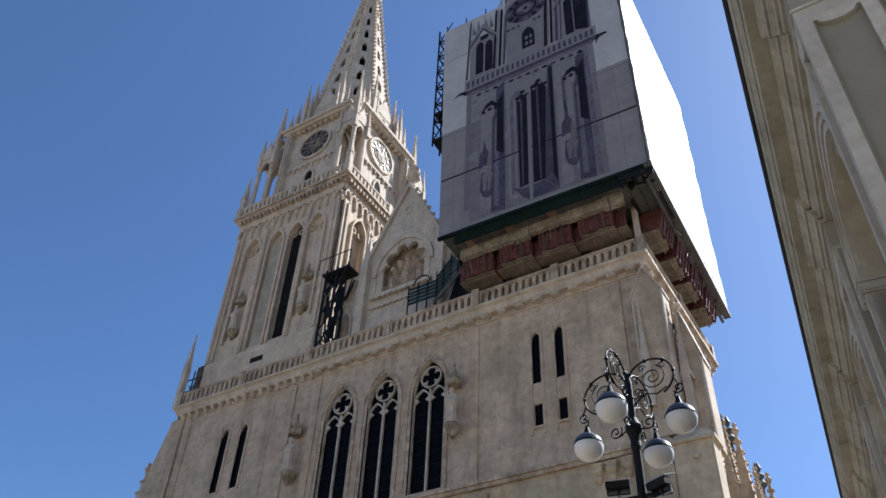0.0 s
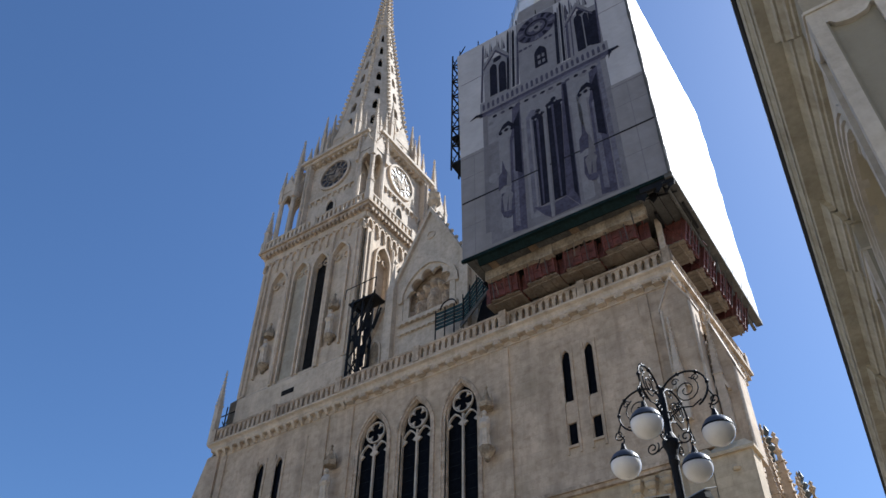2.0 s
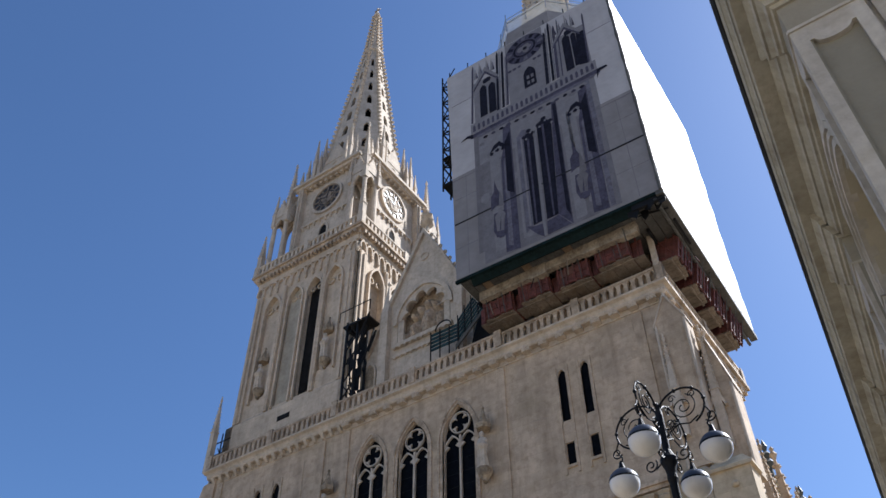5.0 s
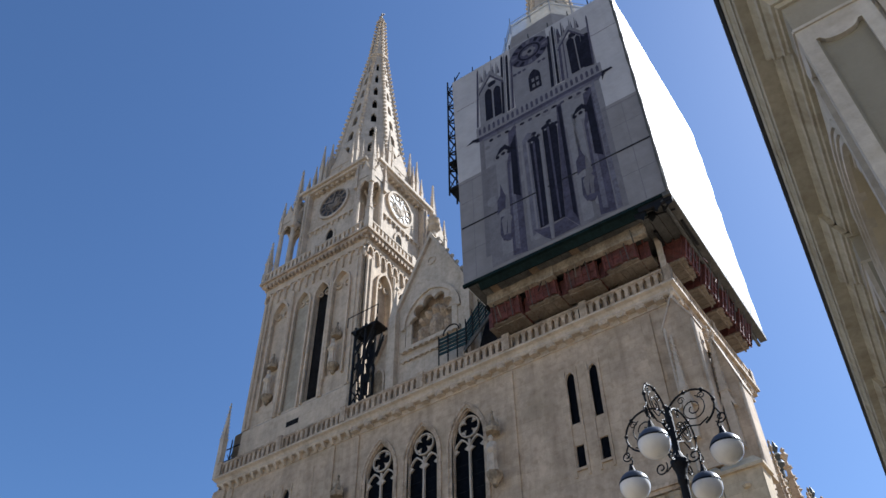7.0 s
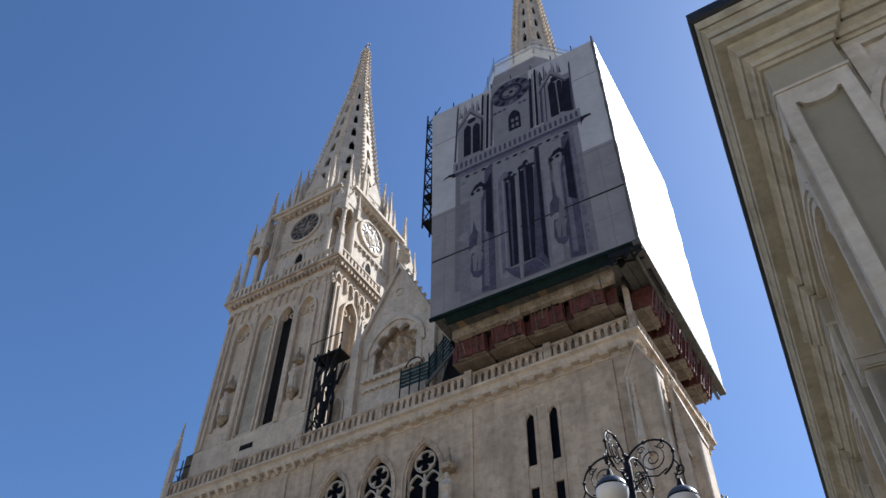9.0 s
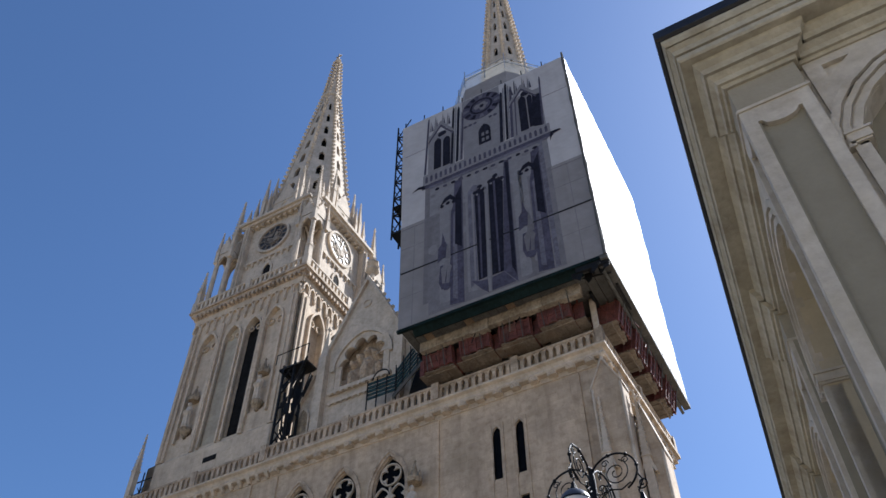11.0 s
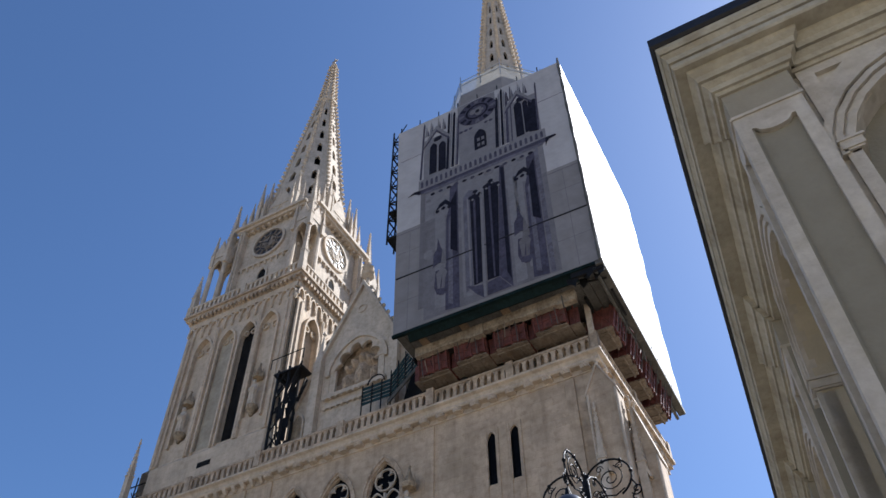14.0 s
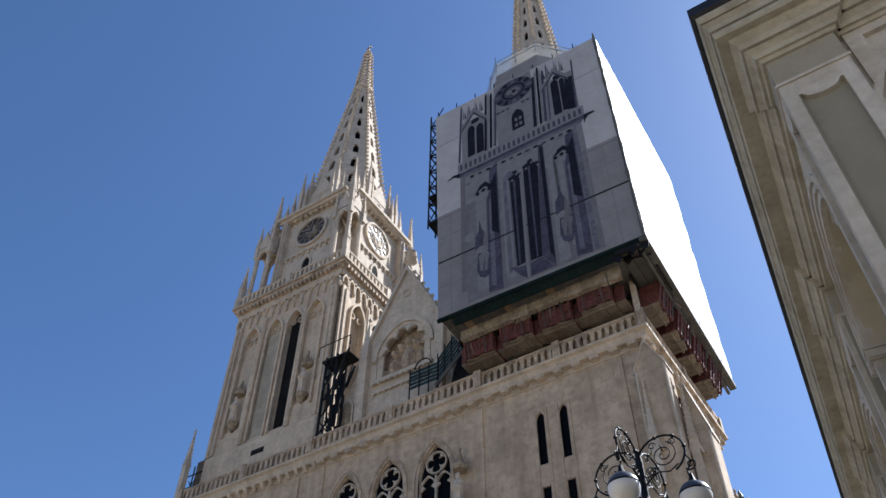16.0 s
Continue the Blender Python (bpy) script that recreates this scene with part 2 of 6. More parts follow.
# ---- mesh building ----
class Shape:
    """Collects vertices and faces; every call adds one closed solid, moved by the matrix m."""

    def __init__(self, m=None):
        self.v, self.f, self.m = [], [], m or Matrix()

    def add(self, verts, faces):
        k = len(self.v)
        self.v += [self.m @ Vector(p) for p in verts]
        self.f += [tuple(i + k for i in f) for f in faces]
        return self

    def box(self, x0, x1, y0, y1, z0, z1):
        return self.add([(x, y, z) for z in (z0, z1) for x, y in ((x0, y0), (x1, y0), (x1, y1), (x0, y1))],
                        [(3, 2, 1, 0), (4, 5, 6, 7), (0, 1, 5, 4), (1, 2, 6, 5), (2, 3, 7, 6), (3, 0, 4, 7)])

    def loft(self, rings, close=True):
        n, k = len(rings[0]), len(rings)
        fs = [(j * n + i, j * n + (i + 1) % n, (j + 1) * n + (i + 1) % n, (j + 1) * n + i) for j in range(k - 1) for i in range(n)]
        if close:
            fs += [tuple(range(n))[::-1], tuple((k - 1) * n + i for i in range(n))]
        return self.add([p for r in rings for p in r], fs)

    def plate(self, pts, d0, d1):
        """A polygon in (u, z), solid between the depths d0 and d1."""
        return self.loft([[(u, d, z) for u, z in pts] for d in (d0, d1)])

    def lathe(self, profile, x=0, y=0, n=8, turn=0.0):
        """profile: (radius, z) from the bottom up."""
        return self.loft([[(x + r * math.cos(turn + 2 * math.pi * i / n), y + r * math.sin(turn + 2 * math.pi * i / n), z) for i in range(n)]
                          for r, z in profile])

    def rod(self, a, b, r0, r1=None, n=6):
        a, b = Vector(a), Vector(b)
        q = (b - a).to_track_quat("Z", "Y")
        r1 = r0 if r1 is None else r1
        return self.loft([[p + q @ Vector((r * math.cos(2 * math.pi * i / n), r * math.sin(2 * math.pi * i / n), 0)) for i in range(n)]
                          for p, r in ((a, r0), (b, r1))])

    def tube(self, pts, r, n=6):
        pts = [Vector(p) for p in pts]
        rings = []
        for i, p in enumerate(pts):
            d = pts[min(i + 1, len(pts) - 1)] - pts[max(i - 1, 0)]
            q = d.to_track_quat("Z", "Y") if abs(d.normalized().z) < 0.999 else Matrix.Identity(3).to_quaternion()
            rr = r[i] if isinstance(r, (list, tuple)) else r
            rings.append((p, q, rr))
        # carry the frame along so that the tube doesn't twist
        out, prev = [], None
        for p, q, rr in rings:
            if prev is None:
                prev = q
            else:
                prev = (prev @ Vector((0, 0, 1))).rotation_difference(q @ Vector((0, 0, 1))) @ prev
            out.append([p + prev @ Vector((rr * math.cos(2 * math.pi * k / n), rr * math.sin(2 * math.pi * k / n), 0)) for k in range(n)])
        return self.loft(out)

    def ball(self, c, r, n=10, squash=1.0):
        k = max(4, n // 2)
        return self.loft([[(c[0] + r * math.sin(a) * math.cos(2 * math.pi * i / n), c[1] + r * math.sin(a) * math.sin(2 * math.pi * i / n),
                            c[2] - squash * r * math.cos(a)) for i in range(n)] for a in [0.02 + (math.pi - 0.04) * j / k for j in range(k + 1)]])

    def mesh(self, name, mat, smooth=False):
        me = bpy.data.meshes.new(name)
        me.from_pydata(self.v, [], self.f)
        bm = bmesh.new()
        bm.from_mesh(me)
        bmesh.ops.recalc_face_normals(bm, faces=bm.faces)
        bmesh.ops.remove_doubles(bm, verts=bm.verts, dist=1e-4)
        bm.to_mesh(me)
        bm.free()
        if smooth:
            for poly in me.polygons:
                poly.use_smooth = True
        me.materials.append(mat)
        return me


def thing(name, label, category, group="", kind="", at=(0, 0, 0)):
    ob = new(name)
    ob.location = at
    ob.empty_display_size = 0.5
    return tagged(ob, label, category, group, kind)


def part(name, shape, mat, parent, label="", smooth=False, kind=""):
    ob = new(name, shape if isinstance(shape, bpy.types.Mesh) else shape.mesh(name, mat, smooth))
    ob.parent = parent
    return tagged(ob, label, kind=kind)


def piece(name, mesh, parent, m):
    ob = new(name, mesh)
    ob.parent = parent
    ob.matrix_local = m
    return ob


def side(cx, cy, half, turn):
    """A face of a square tower: local u along the face, y pointing inwards from the face plane, z up. turn 0: front, 1: right, 2: back, 3: left."""
    return Matrix.Translation((cx, cy, 0)) @ Matrix.Rotation(turn * math.pi / 2, 4, "Z") @ Matrix.Translation((0, -half, 0))


def lancet(c, w, spring, sharp=1.15, n=10):
    """A pointed arch over the width w round c: (u, z) from left to right."""
    r = w * sharp
    out = []
    for i in range(n + 1):
        u = -w / 2 * math.cos(math.pi * i / n)
        a = abs(u) + (r - w / 2)
        out.append((c + u, spring + math.sqrt(max(0.0, r * r - a * a))))
    return out


def arch_top(w, sharp=1.15):
    return math.sqrt((w * sharp) ** 2 - (w * sharp - w / 2) ** 2)


def opening(c, w, z0, top, sharp=1.15, flat=False):
    """A lancet (or flat) opening given by its centre, width, sill and top."""
    if flat:
        return [(c - w / 2, top), (c + w / 2, top)], z0
    return lancet(c, w, top - arch_top(w, sharp), sharp), z0


def wall(shape, u0, u1, z0, z1, d0, d1, openings):
    """A wall pierced by openings, as upright solid strips."""
    cuts = sorted({round(u, 4) for u in [u0, u1] + [p[0] for o, _ in openings for p in o]})
    for a, b in zip(cuts, cuts[1:]):
        if b - a < 1e-3 or a < u0 - 1e-3 or b > u1 + 1e-3:
            continue
        mid, low = (a + b) / 2, [(z0, z0)]
        spans = []
        for o, sill in openings:
            if o[0][0] < mid < o[-1][0]:
                for p, q in zip(o, o[1:]):
                    if p[0] - 1e-3 <= a and b <= q[0] + 1e-3:
                        g = (q[1] - p[1]) / (q[0] - p[0])
                        spans.append((sill, p[1] + g * (a - p[0]), p[1] + g * (b - p[0])))
        la = lb = z0
        for sill, ta, tb in sorted(spans):
            if sill > max(la, lb) + 1e-3:
                shape.plate([(a, la), (b, lb), (b, sill), (a, sill)], d0, d1)
            la, lb = ta, tb
        shape.plate([(a, la), (b, lb), (b, z1), (a, z1)], d0, d1)
    return shape


def arch_band(shape, c, w, z0, top, t, d0, d1, sharp=1.15, feet=True):
    """A moulding round a lancet opening."""
    sp = top - arch_top(w, sharp)
    inner, outer = lancet(c, w, sp, sharp, 12), lancet(c, w + 2 * t, sp, sharp, 12)
    if feet:
        inner, outer = [(c - w / 2, z0)] + inner + [(c + w / 2, z0)], [(c - w / 2 - t, z0)] + outer + [(c + w / 2 + t, z0)]
    for i in range(len(inner) - 1):
        shape.plate([inner[i], inner[i + 1], outer[i + 1], outer[i]], d0, d1)
    return shape


def ring(shape, c, z, r0, r1, d0, d1, n=16, a0=0.0, a1=2 * math.pi):
    for i in range(n):
        a, b = a0 + (a1 - a0) * i / n, a0 + (a1 - a0) * (i + 1) / n
        shape.plate([(c + r * math.cos(t), z + r * math.sin(t)) for r, t in ((r0, a), (r1, a), (r1, b), (r0, b))], d0, d1)
    return shape


def pinnacle(shape, x, y, z, w, h, shaft=0.35, crockets=True, turn=math.pi / 4):
    """A shaft with gablets, a tapering spirelet with crockets and a finial."""
    sh = h * shaft
    shape.lathe([(w * 0.70, z), (w * 0.70, z + sh), (w * 0.86, z + sh), (w * 0.86, z + sh + w * 0.2), (w * 0.62, z + sh + w * 0.25),
                 (w * 0.08, z + h * 0.93)], x, y, 4, turn)
    for a in range(4):
        t = a * math.pi / 2
        ox, oy = math.cos(t), math.sin(t)
        b = Vector((x + ox * w * 0.5, y + oy * w * 0.5, z + sh))
        s = Vector((-oy, ox, 0)) * w * 0.5
        i = Vector((-ox, -oy, 0)) * w * 0.3
        shape.loft([[b - s, b + s, b + Vector((0, 0, w * 1.2))], [b - s + i, b + s + i, b + i + Vector((0, 0, w * 1.2))]])
    if crockets:
        k = max(3, int(h * (1 - shaft) / max(0.35, w * 0.8)))
        for j in range(1, k):
            zz = z + sh + (h * 0.93 - sh) * j / k
            rr = w * 0.62 * (1 - j / k) + w * 0.1
            for a in range(4):
                t = a * math.pi / 2 + turn
                shape.lathe([(0.01, zz - w * 0.12), (w * 0.16, zz), (0.01, zz + w * 0.16)], x + rr * math.cos(t), y + rr * math.sin(t), 4)
    shape.lathe([(w * 0.08, z + h * 0.9), (w * 0.26, z + h * 0.94), (w * 0.1, z + h * 0.965), (w * 0.16, z + h * 0.98), (0.01, z + h)], x, y, 6)
    return shape

# ---- ground ----
g = Shape().box(-1500, 1500, -1500, 1500, -0.6, 0)
ground = new("ground", g.mesh("ground", PAVING))
tagged(ground, "pale stone paving of the square around the cathedral", "ground", kind="structure")

# unseen plain house row behind the camera, added to bounce warm sunlight onto the fronts
row = Shape().box(-70, 75, -84, -72, 0, 13).loft([[(-70, -84.5, 13), (75, -84.5, 13), (75, -71.4, 13), (-70, -71.4, 13)], [(-70, -78.2, 17), (75, -78.2, 17), (75, -77.8, 17), (-70, -77.8, 17)]])
tagged(new("wall_opposite", row.mesh("wall_opposite", PLASTER)), "unseen plain cream plastered house row, added to bounce warm light", "wall", kind="structure")

# ---- cathedral ----
cathedral = thing("cathedral", "gothic revival limestone cathedral with two tall crocketed spires", "cathedral")
GAL = 33.0          # lip of the main gallery

# west front: wall with three tracery windows and paired slits
WINS = [(-3.32, 2.3), (0.04, 2.3), (3.42, 2.3)]
SLITS = [(-13.3, 0.62), (-11.55, 0.62), (10.6, 0.5), (12.05, 0.5)]
ops = [opening(c, w, 21.95, 30.7) for c, w in WINS]
ops += [opening(c, w, 25.45, 30.1, 1.0) for c, w in SLITS[:2]]
for c, w in SLITS[2:]:
    ops += [opening(c, w, 26.8, 30.2, 1.0), opening(c, w, 24.1, 25.45, flat=True)]
fw = wall(Shape(), -18.1, 17.3, 21.3, 32.4, 0, 1.3, ops)
part("lower_wall", Shape().box(-18.1, 17.3, 0.0, 1.3, 0, 21.3), LOWSTONE, cathedral, "tan stained limestone below the string course")
facade = part("facade_wall", fw, STONE, cathedral, "pale limestone ashlar with grey rain streaks")
back = Shape().box(-18.1, 17.3, 1.3, 12.0, 0, 20.0).box(-18.1, -6.0, 4.0, 12.0, 20, 33).box(6.0, 17.3, 4.0, 12.0, 20, 33).box(-6, 6, 6, 12, 20, 34)
part("tower_core", back, STONE, cathedral)
# near-black plate as the shade of the room behind
part("window_void", Shape().box(-6, 6, 2.6, 3.0, 20.5, 32), DARK, facade, "near-black plate as interior shade behind the windows")
sw = Shape()
for x0, x1 in ((-18.1, -16.9), (16.1, 17.3)):
    sw.box(x0, x1, 1.3, 12.0, 0, 32.4)
part("flank_wall", sw, STONE, cathedral)


for c, w in SLITS:
    for q in (-1, 1):
        part("slit_jamb", Shape().box(c + q * (w / 2 + 0.13) - 0.07, c + q * (w / 2 + 0.13) + 0.07, -0.07, 0.05, 23.6 if c > 0 else 25.3, 30.4), STONE, facade)
    if c > 0:
        part("slit_panel", Shape().box(c - w / 2, c + w / 2, 0.02, 0.25, 25.5, 26.75), PALE, facade)


def tracery_window(c, w, z0, top):
    """A two-light window with a quatrefoil in its head."""
    stone = Shape()
    arch_band(stone, c, w, z0 - 0.1, top, 0.2, -0.05, 0.15)
    arch_band(stone, c, w + 0.4, z0 - 0.1, top + 0.2, 0.12, -0.12, 0.05)
    arch_band(stone, c, w - 0.12, z0, top - 0.1, 0.065, 0.12, 0.3)
    frame_ob = part("window", stone, CARVED, facade, "two-light lancet window with quatrefoil tracery")
    bars = Shape()
    lw = w / 2 - 0.12
    sp = top - arch_top(w)
    bars.box(c - 0.06, c + 0.06, 0.14, 0.3, z0, sp + 0.1)
    for s in (-1, 1):
        arch_band(bars, c + s * (lw / 2 + 0.04), lw, sp - 0.9, sp + 0.12, 0.07, 0.15, 0.29, 0.85)
        for q in (-1, 1):   # cusps of the trefoil heads
            u = c + s * (lw / 2 + 0.04)
            bars.plate([(u + q * lw * 0.5, sp - 0.75), (u + q * lw * 0.2, sp - 0.52), (u + q * lw * 0.5, sp - 0.3)], 0.17, 0.28)
    qc = sp + arch_top(w) * 0.44
    ring(bars, c, qc, w * 0.29, w * 0.325, 0.15, 0.29, 20)
    for a in range(4):
        t = math.pi / 4 + a * math.pi / 2
        bars.lathe([(0.0, qc + w * 0.15 * math.sin(t) - 0.06), (0.06, qc + w * 0.15 * math.sin(t)), (0.0, qc + w * 0.15 * math.sin(t) + 0.06)], c + w * 0.15 * math.cos(t), 0.2, 6)
        bars.plate([(c + r * math.cos(t + o), qc + r * math.sin(t + o)) for r, o in ((w * 0.305, -0.5), (w * 0.265, -0.3), (w * 0.215, -0.14), (w * 0.16, 0), (w * 0.215, 0.14), (w * 0.265, 0.3), (w * 0.305, 0.5))], 0.16, 0.28)
    part("tracery", bars, PALE, frame_ob)
    pane = Shape().plate([(c - w / 2, z0)] + lancet(c, w, sp) + [(c + w / 2, z0)], 0.32, 0.36)
    part("pane", pane, GLASS, frame_ob, "dark leaded glass")
    lead = Shape()
    for k in range(1, 7):
        z = z0 + k * (sp - 0.6 - z0) / 7
        lead.box(c - w / 2, c + w / 2, 0.30, 0.315, z - 0.012, z + 0.012)
    part("saddle_bars", lead, DARKSTEEL, frame_ob)
    sill = Shape().loft([[(c - w / 2 - 0.3, -0.2, z0 - 0.3), (c - w / 2 - 0.3, 0.62, z0 - 0.3), (c - w / 2 - 0.3, 0.62, z0 + 0.12), (c - w / 2 - 0.3, -0.2, z0 - 0.12)],
                         [(c + w / 2 + 0.3, -0.2, z0 - 0.3), (c + w / 2 + 0.3, 0.62, z0 - 0.3), (c + w / 2 + 0.3, 0.62, z0 + 0.12), (c + w / 2 + 0.3, -0.2, z0 - 0.12)]])
    part("window_sill", sill, STONE, frame_ob)


for c, w in WINS:
    tracery_window(c, w, 21.95, 30.7)
for i, (c, w) in enumerate(SLITS):
    s = Shape()
    if i < 2:
        arch_band(s, c, w, 25.3, 30.1, 0.1, -0.05, 0.2, 1.0)
        pn = Shape().box(c - w / 2, c + w / 2, 0.12, 0.16, 25.3, 30.1)
    else:
        arch_band(s, c, w, 26.7, 30.2, 0.08, -0.04, 0.2, 1.0)
        part("slit_sill", Shape().box(c - w / 2 - 0.08, c + w / 2 + 0.08, -0.1, 0.2, 23.95, 24.1), STONE, facade)
        pn = Shape().box(c - w / 2, c + w / 2, 0.12, 0.16, 24.0, 30.2)
    sl = part("slit_window", s, CARVED, facade, "narrow slit window with a dark opening")
    part("pane", pn, GLASS, sl, "dark glass")

# flat pilasters, arch frieze and string courses of the front
for x in (-7.6, -5.45, 6.6, -17.4, 15.7):
    part("pilaster_strip", Shape().box(x - 0.28, x + 0.28, -0.12, 0, 21.6, 31.95), STONE, cathedral)
for x in (-9.2, 6.75):
    part("wall_shaft", Shape().rod((x, 0.0, 21.65), (x, 0.0, 31.0), 0.09, 0.09, 8), STONE, cathedral)
string = Shape()
for y, z, h in ((-0.35, 21.45, 0.2), (-0.22, 21.25, 0.2)):
    string.box(-18.3, 17.2, y, 0, z, z + h)
part("string_course", string, CARVED, cathedral)
part("cornice_bed", Shape().box(-18.1, 17.3, -0.06, 0, 32.05, 32.4), PALE, cathedral)
part("cornice_lip", Shape().loft([[(x, 1, 32.78), (x, -0.62, 32.78), (x, -0.8, 32.86), (x, -0.82, 32.97), (x, -0.7, 33.0), (x, 1, 33.0)] for x in (-18.75, 18.0)]), PALE, cathedral)
frieze = Shape().loft([[(x, 1, 32.4), (x, -0.42, 32.4), (x, -0.5, 32.5), (x, -0.5, 32.62), (x, -0.6, 32.78), (x, 1, 32.78)] for x in (-18.55, 17.75)])
part("flank_cornice", Shape().box(17.3, 17.6, -0.2, 12, 31.95, 32.4).box(17.3, 17.8, 1, 12.2, 32.4, 32.75).box(17.3, 18.0, 1, 12.3, 32.75, 33.0), CARVED, cathedral)
part("flank_cornice", Shape().box(-18.75, -18.1, 1, 12.3, 32.6, 33.0), CARVED, cathedral)
part("cornice", frieze, PALE, cathedral, "projecting gallery cornice above carved rosettes")
# rosettes under the cornice
ros = Shape().box(-0.27, 0.27, -0.1, 0.4, -0.2, 0.06)
for k in range(6):
    ros.ball((0.15 * math.cos(k * math.pi / 3), -0.13, -0.07 + 0.12 * math.sin(k * math.pi / 3)), 0.085, 6)
ros = ros.ball((0, -0.16, -0.07), 0.08, 6).mesh("rosette", PALE)
for i in range(20):
    piece("rosette", ros, cathedral, pose(-5.4 + i * 1.17, -0.36, 32.36))
for i in range(10):
    piece("rosette", ros, cathedral, pose(17.6, 0.6 + i * 1.17, 32.36, 0, 0, 90))
corbel_mesh = Shape().loft([[(-0.13, -0.16, 0.06), (0.13, -0.16, 0.06), (0.13, 0.4, 0.06), (-0.13, 0.4, 0.06)], [(-0.13, -0.13, -0.08), (0.13, -0.13, -0.08), (0.13, 0.4, -0.08), (-0.13, 0.4, -0.08)],
                            [(-0.1, 0.08, -0.3), (0.1, 0.08, -0.3), (0.1, 0.4, -0.3), (-0.1, 0.4, -0.3)]]).mesh("corbel", PALE)
for i in range(17):
    piece("corbel", corbel_mesh, cathedral, pose(-18.0 + i * 0.75, -0.3, 32.36))
for c, z in ((7.23, 20.41), (8.14, 20.42), (13.69, 20.54), (14.46, 20.53), (15.25, 20.57)):     # carved corbels below the string course
    h = Shape().loft([[(c - w, 0.02, z + k), (c - w * 0.8, -d, z + k), (c, -d * 1.25, z + k), (c + w * 0.8, -d, z + k), (c + w, 0.02, z + k)]
                      for k, w, d in ((-0.5, 0.08, 0.08), (-0.36, 0.2, 0.22), (-0.2, 0.27, 0.26), (-0.08, 0.2, 0.2), (0.05, 0.3, 0.32), (0.2, 0.34, 0.36), (0.32, 0.3, 0.3), (0.42, 0.36, 0.34), (0.5, 0.36, 0.34))])
    part("carved_corbel", h, LOWSTONE, cathedral, "worn carved corbel under the string course")
bf = Shape()
for r, d in ((3.9, -0.5), (3.5, -0.3), (3.1, -0.12)):
    ring(bf, 0.1, 16.4, r - 0.3, r, d, 0.1, 24, 0, math.pi)
part("portal_arch", bf, CARVED, cathedral)


def balustrade(parent, m, length, z, h=1.1, step=0.46, posts=4, mat=CARVED):
    """A pierced stone parapet along local u."""
    rail = Shape(m).box(0, length, -0.18, 0.18, z + h - 0.16, z + h).box(0, length, -0.16, 0.16, z, z + 0.14)
    ob = part("balustrade", rail, mat, parent, "pierced stone parapet")
    bal = Shape().box(-0.115, 0.115, -0.13, 0.13, 0.14, h - 0.36).loft([[(-0.115, -0.13, h - 0.36), (0.115, -0.13, h - 0.36), (0.115, 0.13, h - 0.36), (-0.115, 0.13, h - 0.36)],
                                                                  [(-0.23, -0.13, h - 0.16), (0.23, -0.13, h - 0.16), (0.23, 0.13, h - 0.16), (-0.23, 0.13, h - 0.16)]]).mesh("baluster", mat)
    for i in range(int(length / step)):
        piece("baluster", bal, ob, m @ pose((i + 0.5) * length / int(length / step), 0, z))
    pm = Shape().box(-0.24, 0.24, -0.24, 0.24, 0, h + 0.12).mesh("parapet_post", mat)
    for i in range(posts + 1):
        piece("parapet_post", pm, ob, m @ pose(i * length / posts, 0, z))
    return ob


balustrade(cathedral, pose(-18.4, -0.5, 0), 12.2, GAL, posts=2)
balustrade(cathedral, pose(-6.2, -0.62, 0), 13.2, GAL, posts=2)
balustrade(cathedral, pose(7.0, -0.5, 0), 10.7, GAL, posts=2)
balustrade(cathedral, pose(17.7, -0.5, 0, 0, 0, 90), 12.4, GAL, posts=2)
balustrade(cathedral, pose(-18.4, -0.5, 0, 0, 0, 90), 12.4, GAL, posts=2)

# corner buttresses
def buttress(parent, x0, x1, y0, y1, stages, face="front", mat=STONE):
    """Stages: (z0, z1, shrink). Each stage is set back and ends in a sloped ledge."""
    b = Shape()
    for z0, z1, s in stages:
        b.box(x0 + s, x1 - s, y0 + s, y1, z0, z1)
        b.loft([[(x0 + s - 0.16, y0 + s - 0.16, z1), (x1 - s + 0.16, y0 + s - 0.16, z1), (x1 - s + 0.16, y1, z1), (x0 + s - 0.16, y1, z1)],
                [(x0 + s - 0.16, y0 + s - 0.16, z1 + 0.16), (x1 - s + 0.16, y0 + s - 0.16, z1 + 0.16), (x1 - s + 0.16, y1, z1 + 0.16), (x0 + s - 0.16, y1, z1 + 0.16)],
                [(x0 + s + 0.3, y0 + s + 0.35, z1 + 0.75), (x1 - s - 0.3, y0 + s + 0.35, z1 + 0.75), (x1 - s - 0.3, y1, z1 + 0.75), (x0 + s + 0.3, y1, z1 + 0.75)]])
    return part("buttress", b, mat, parent)


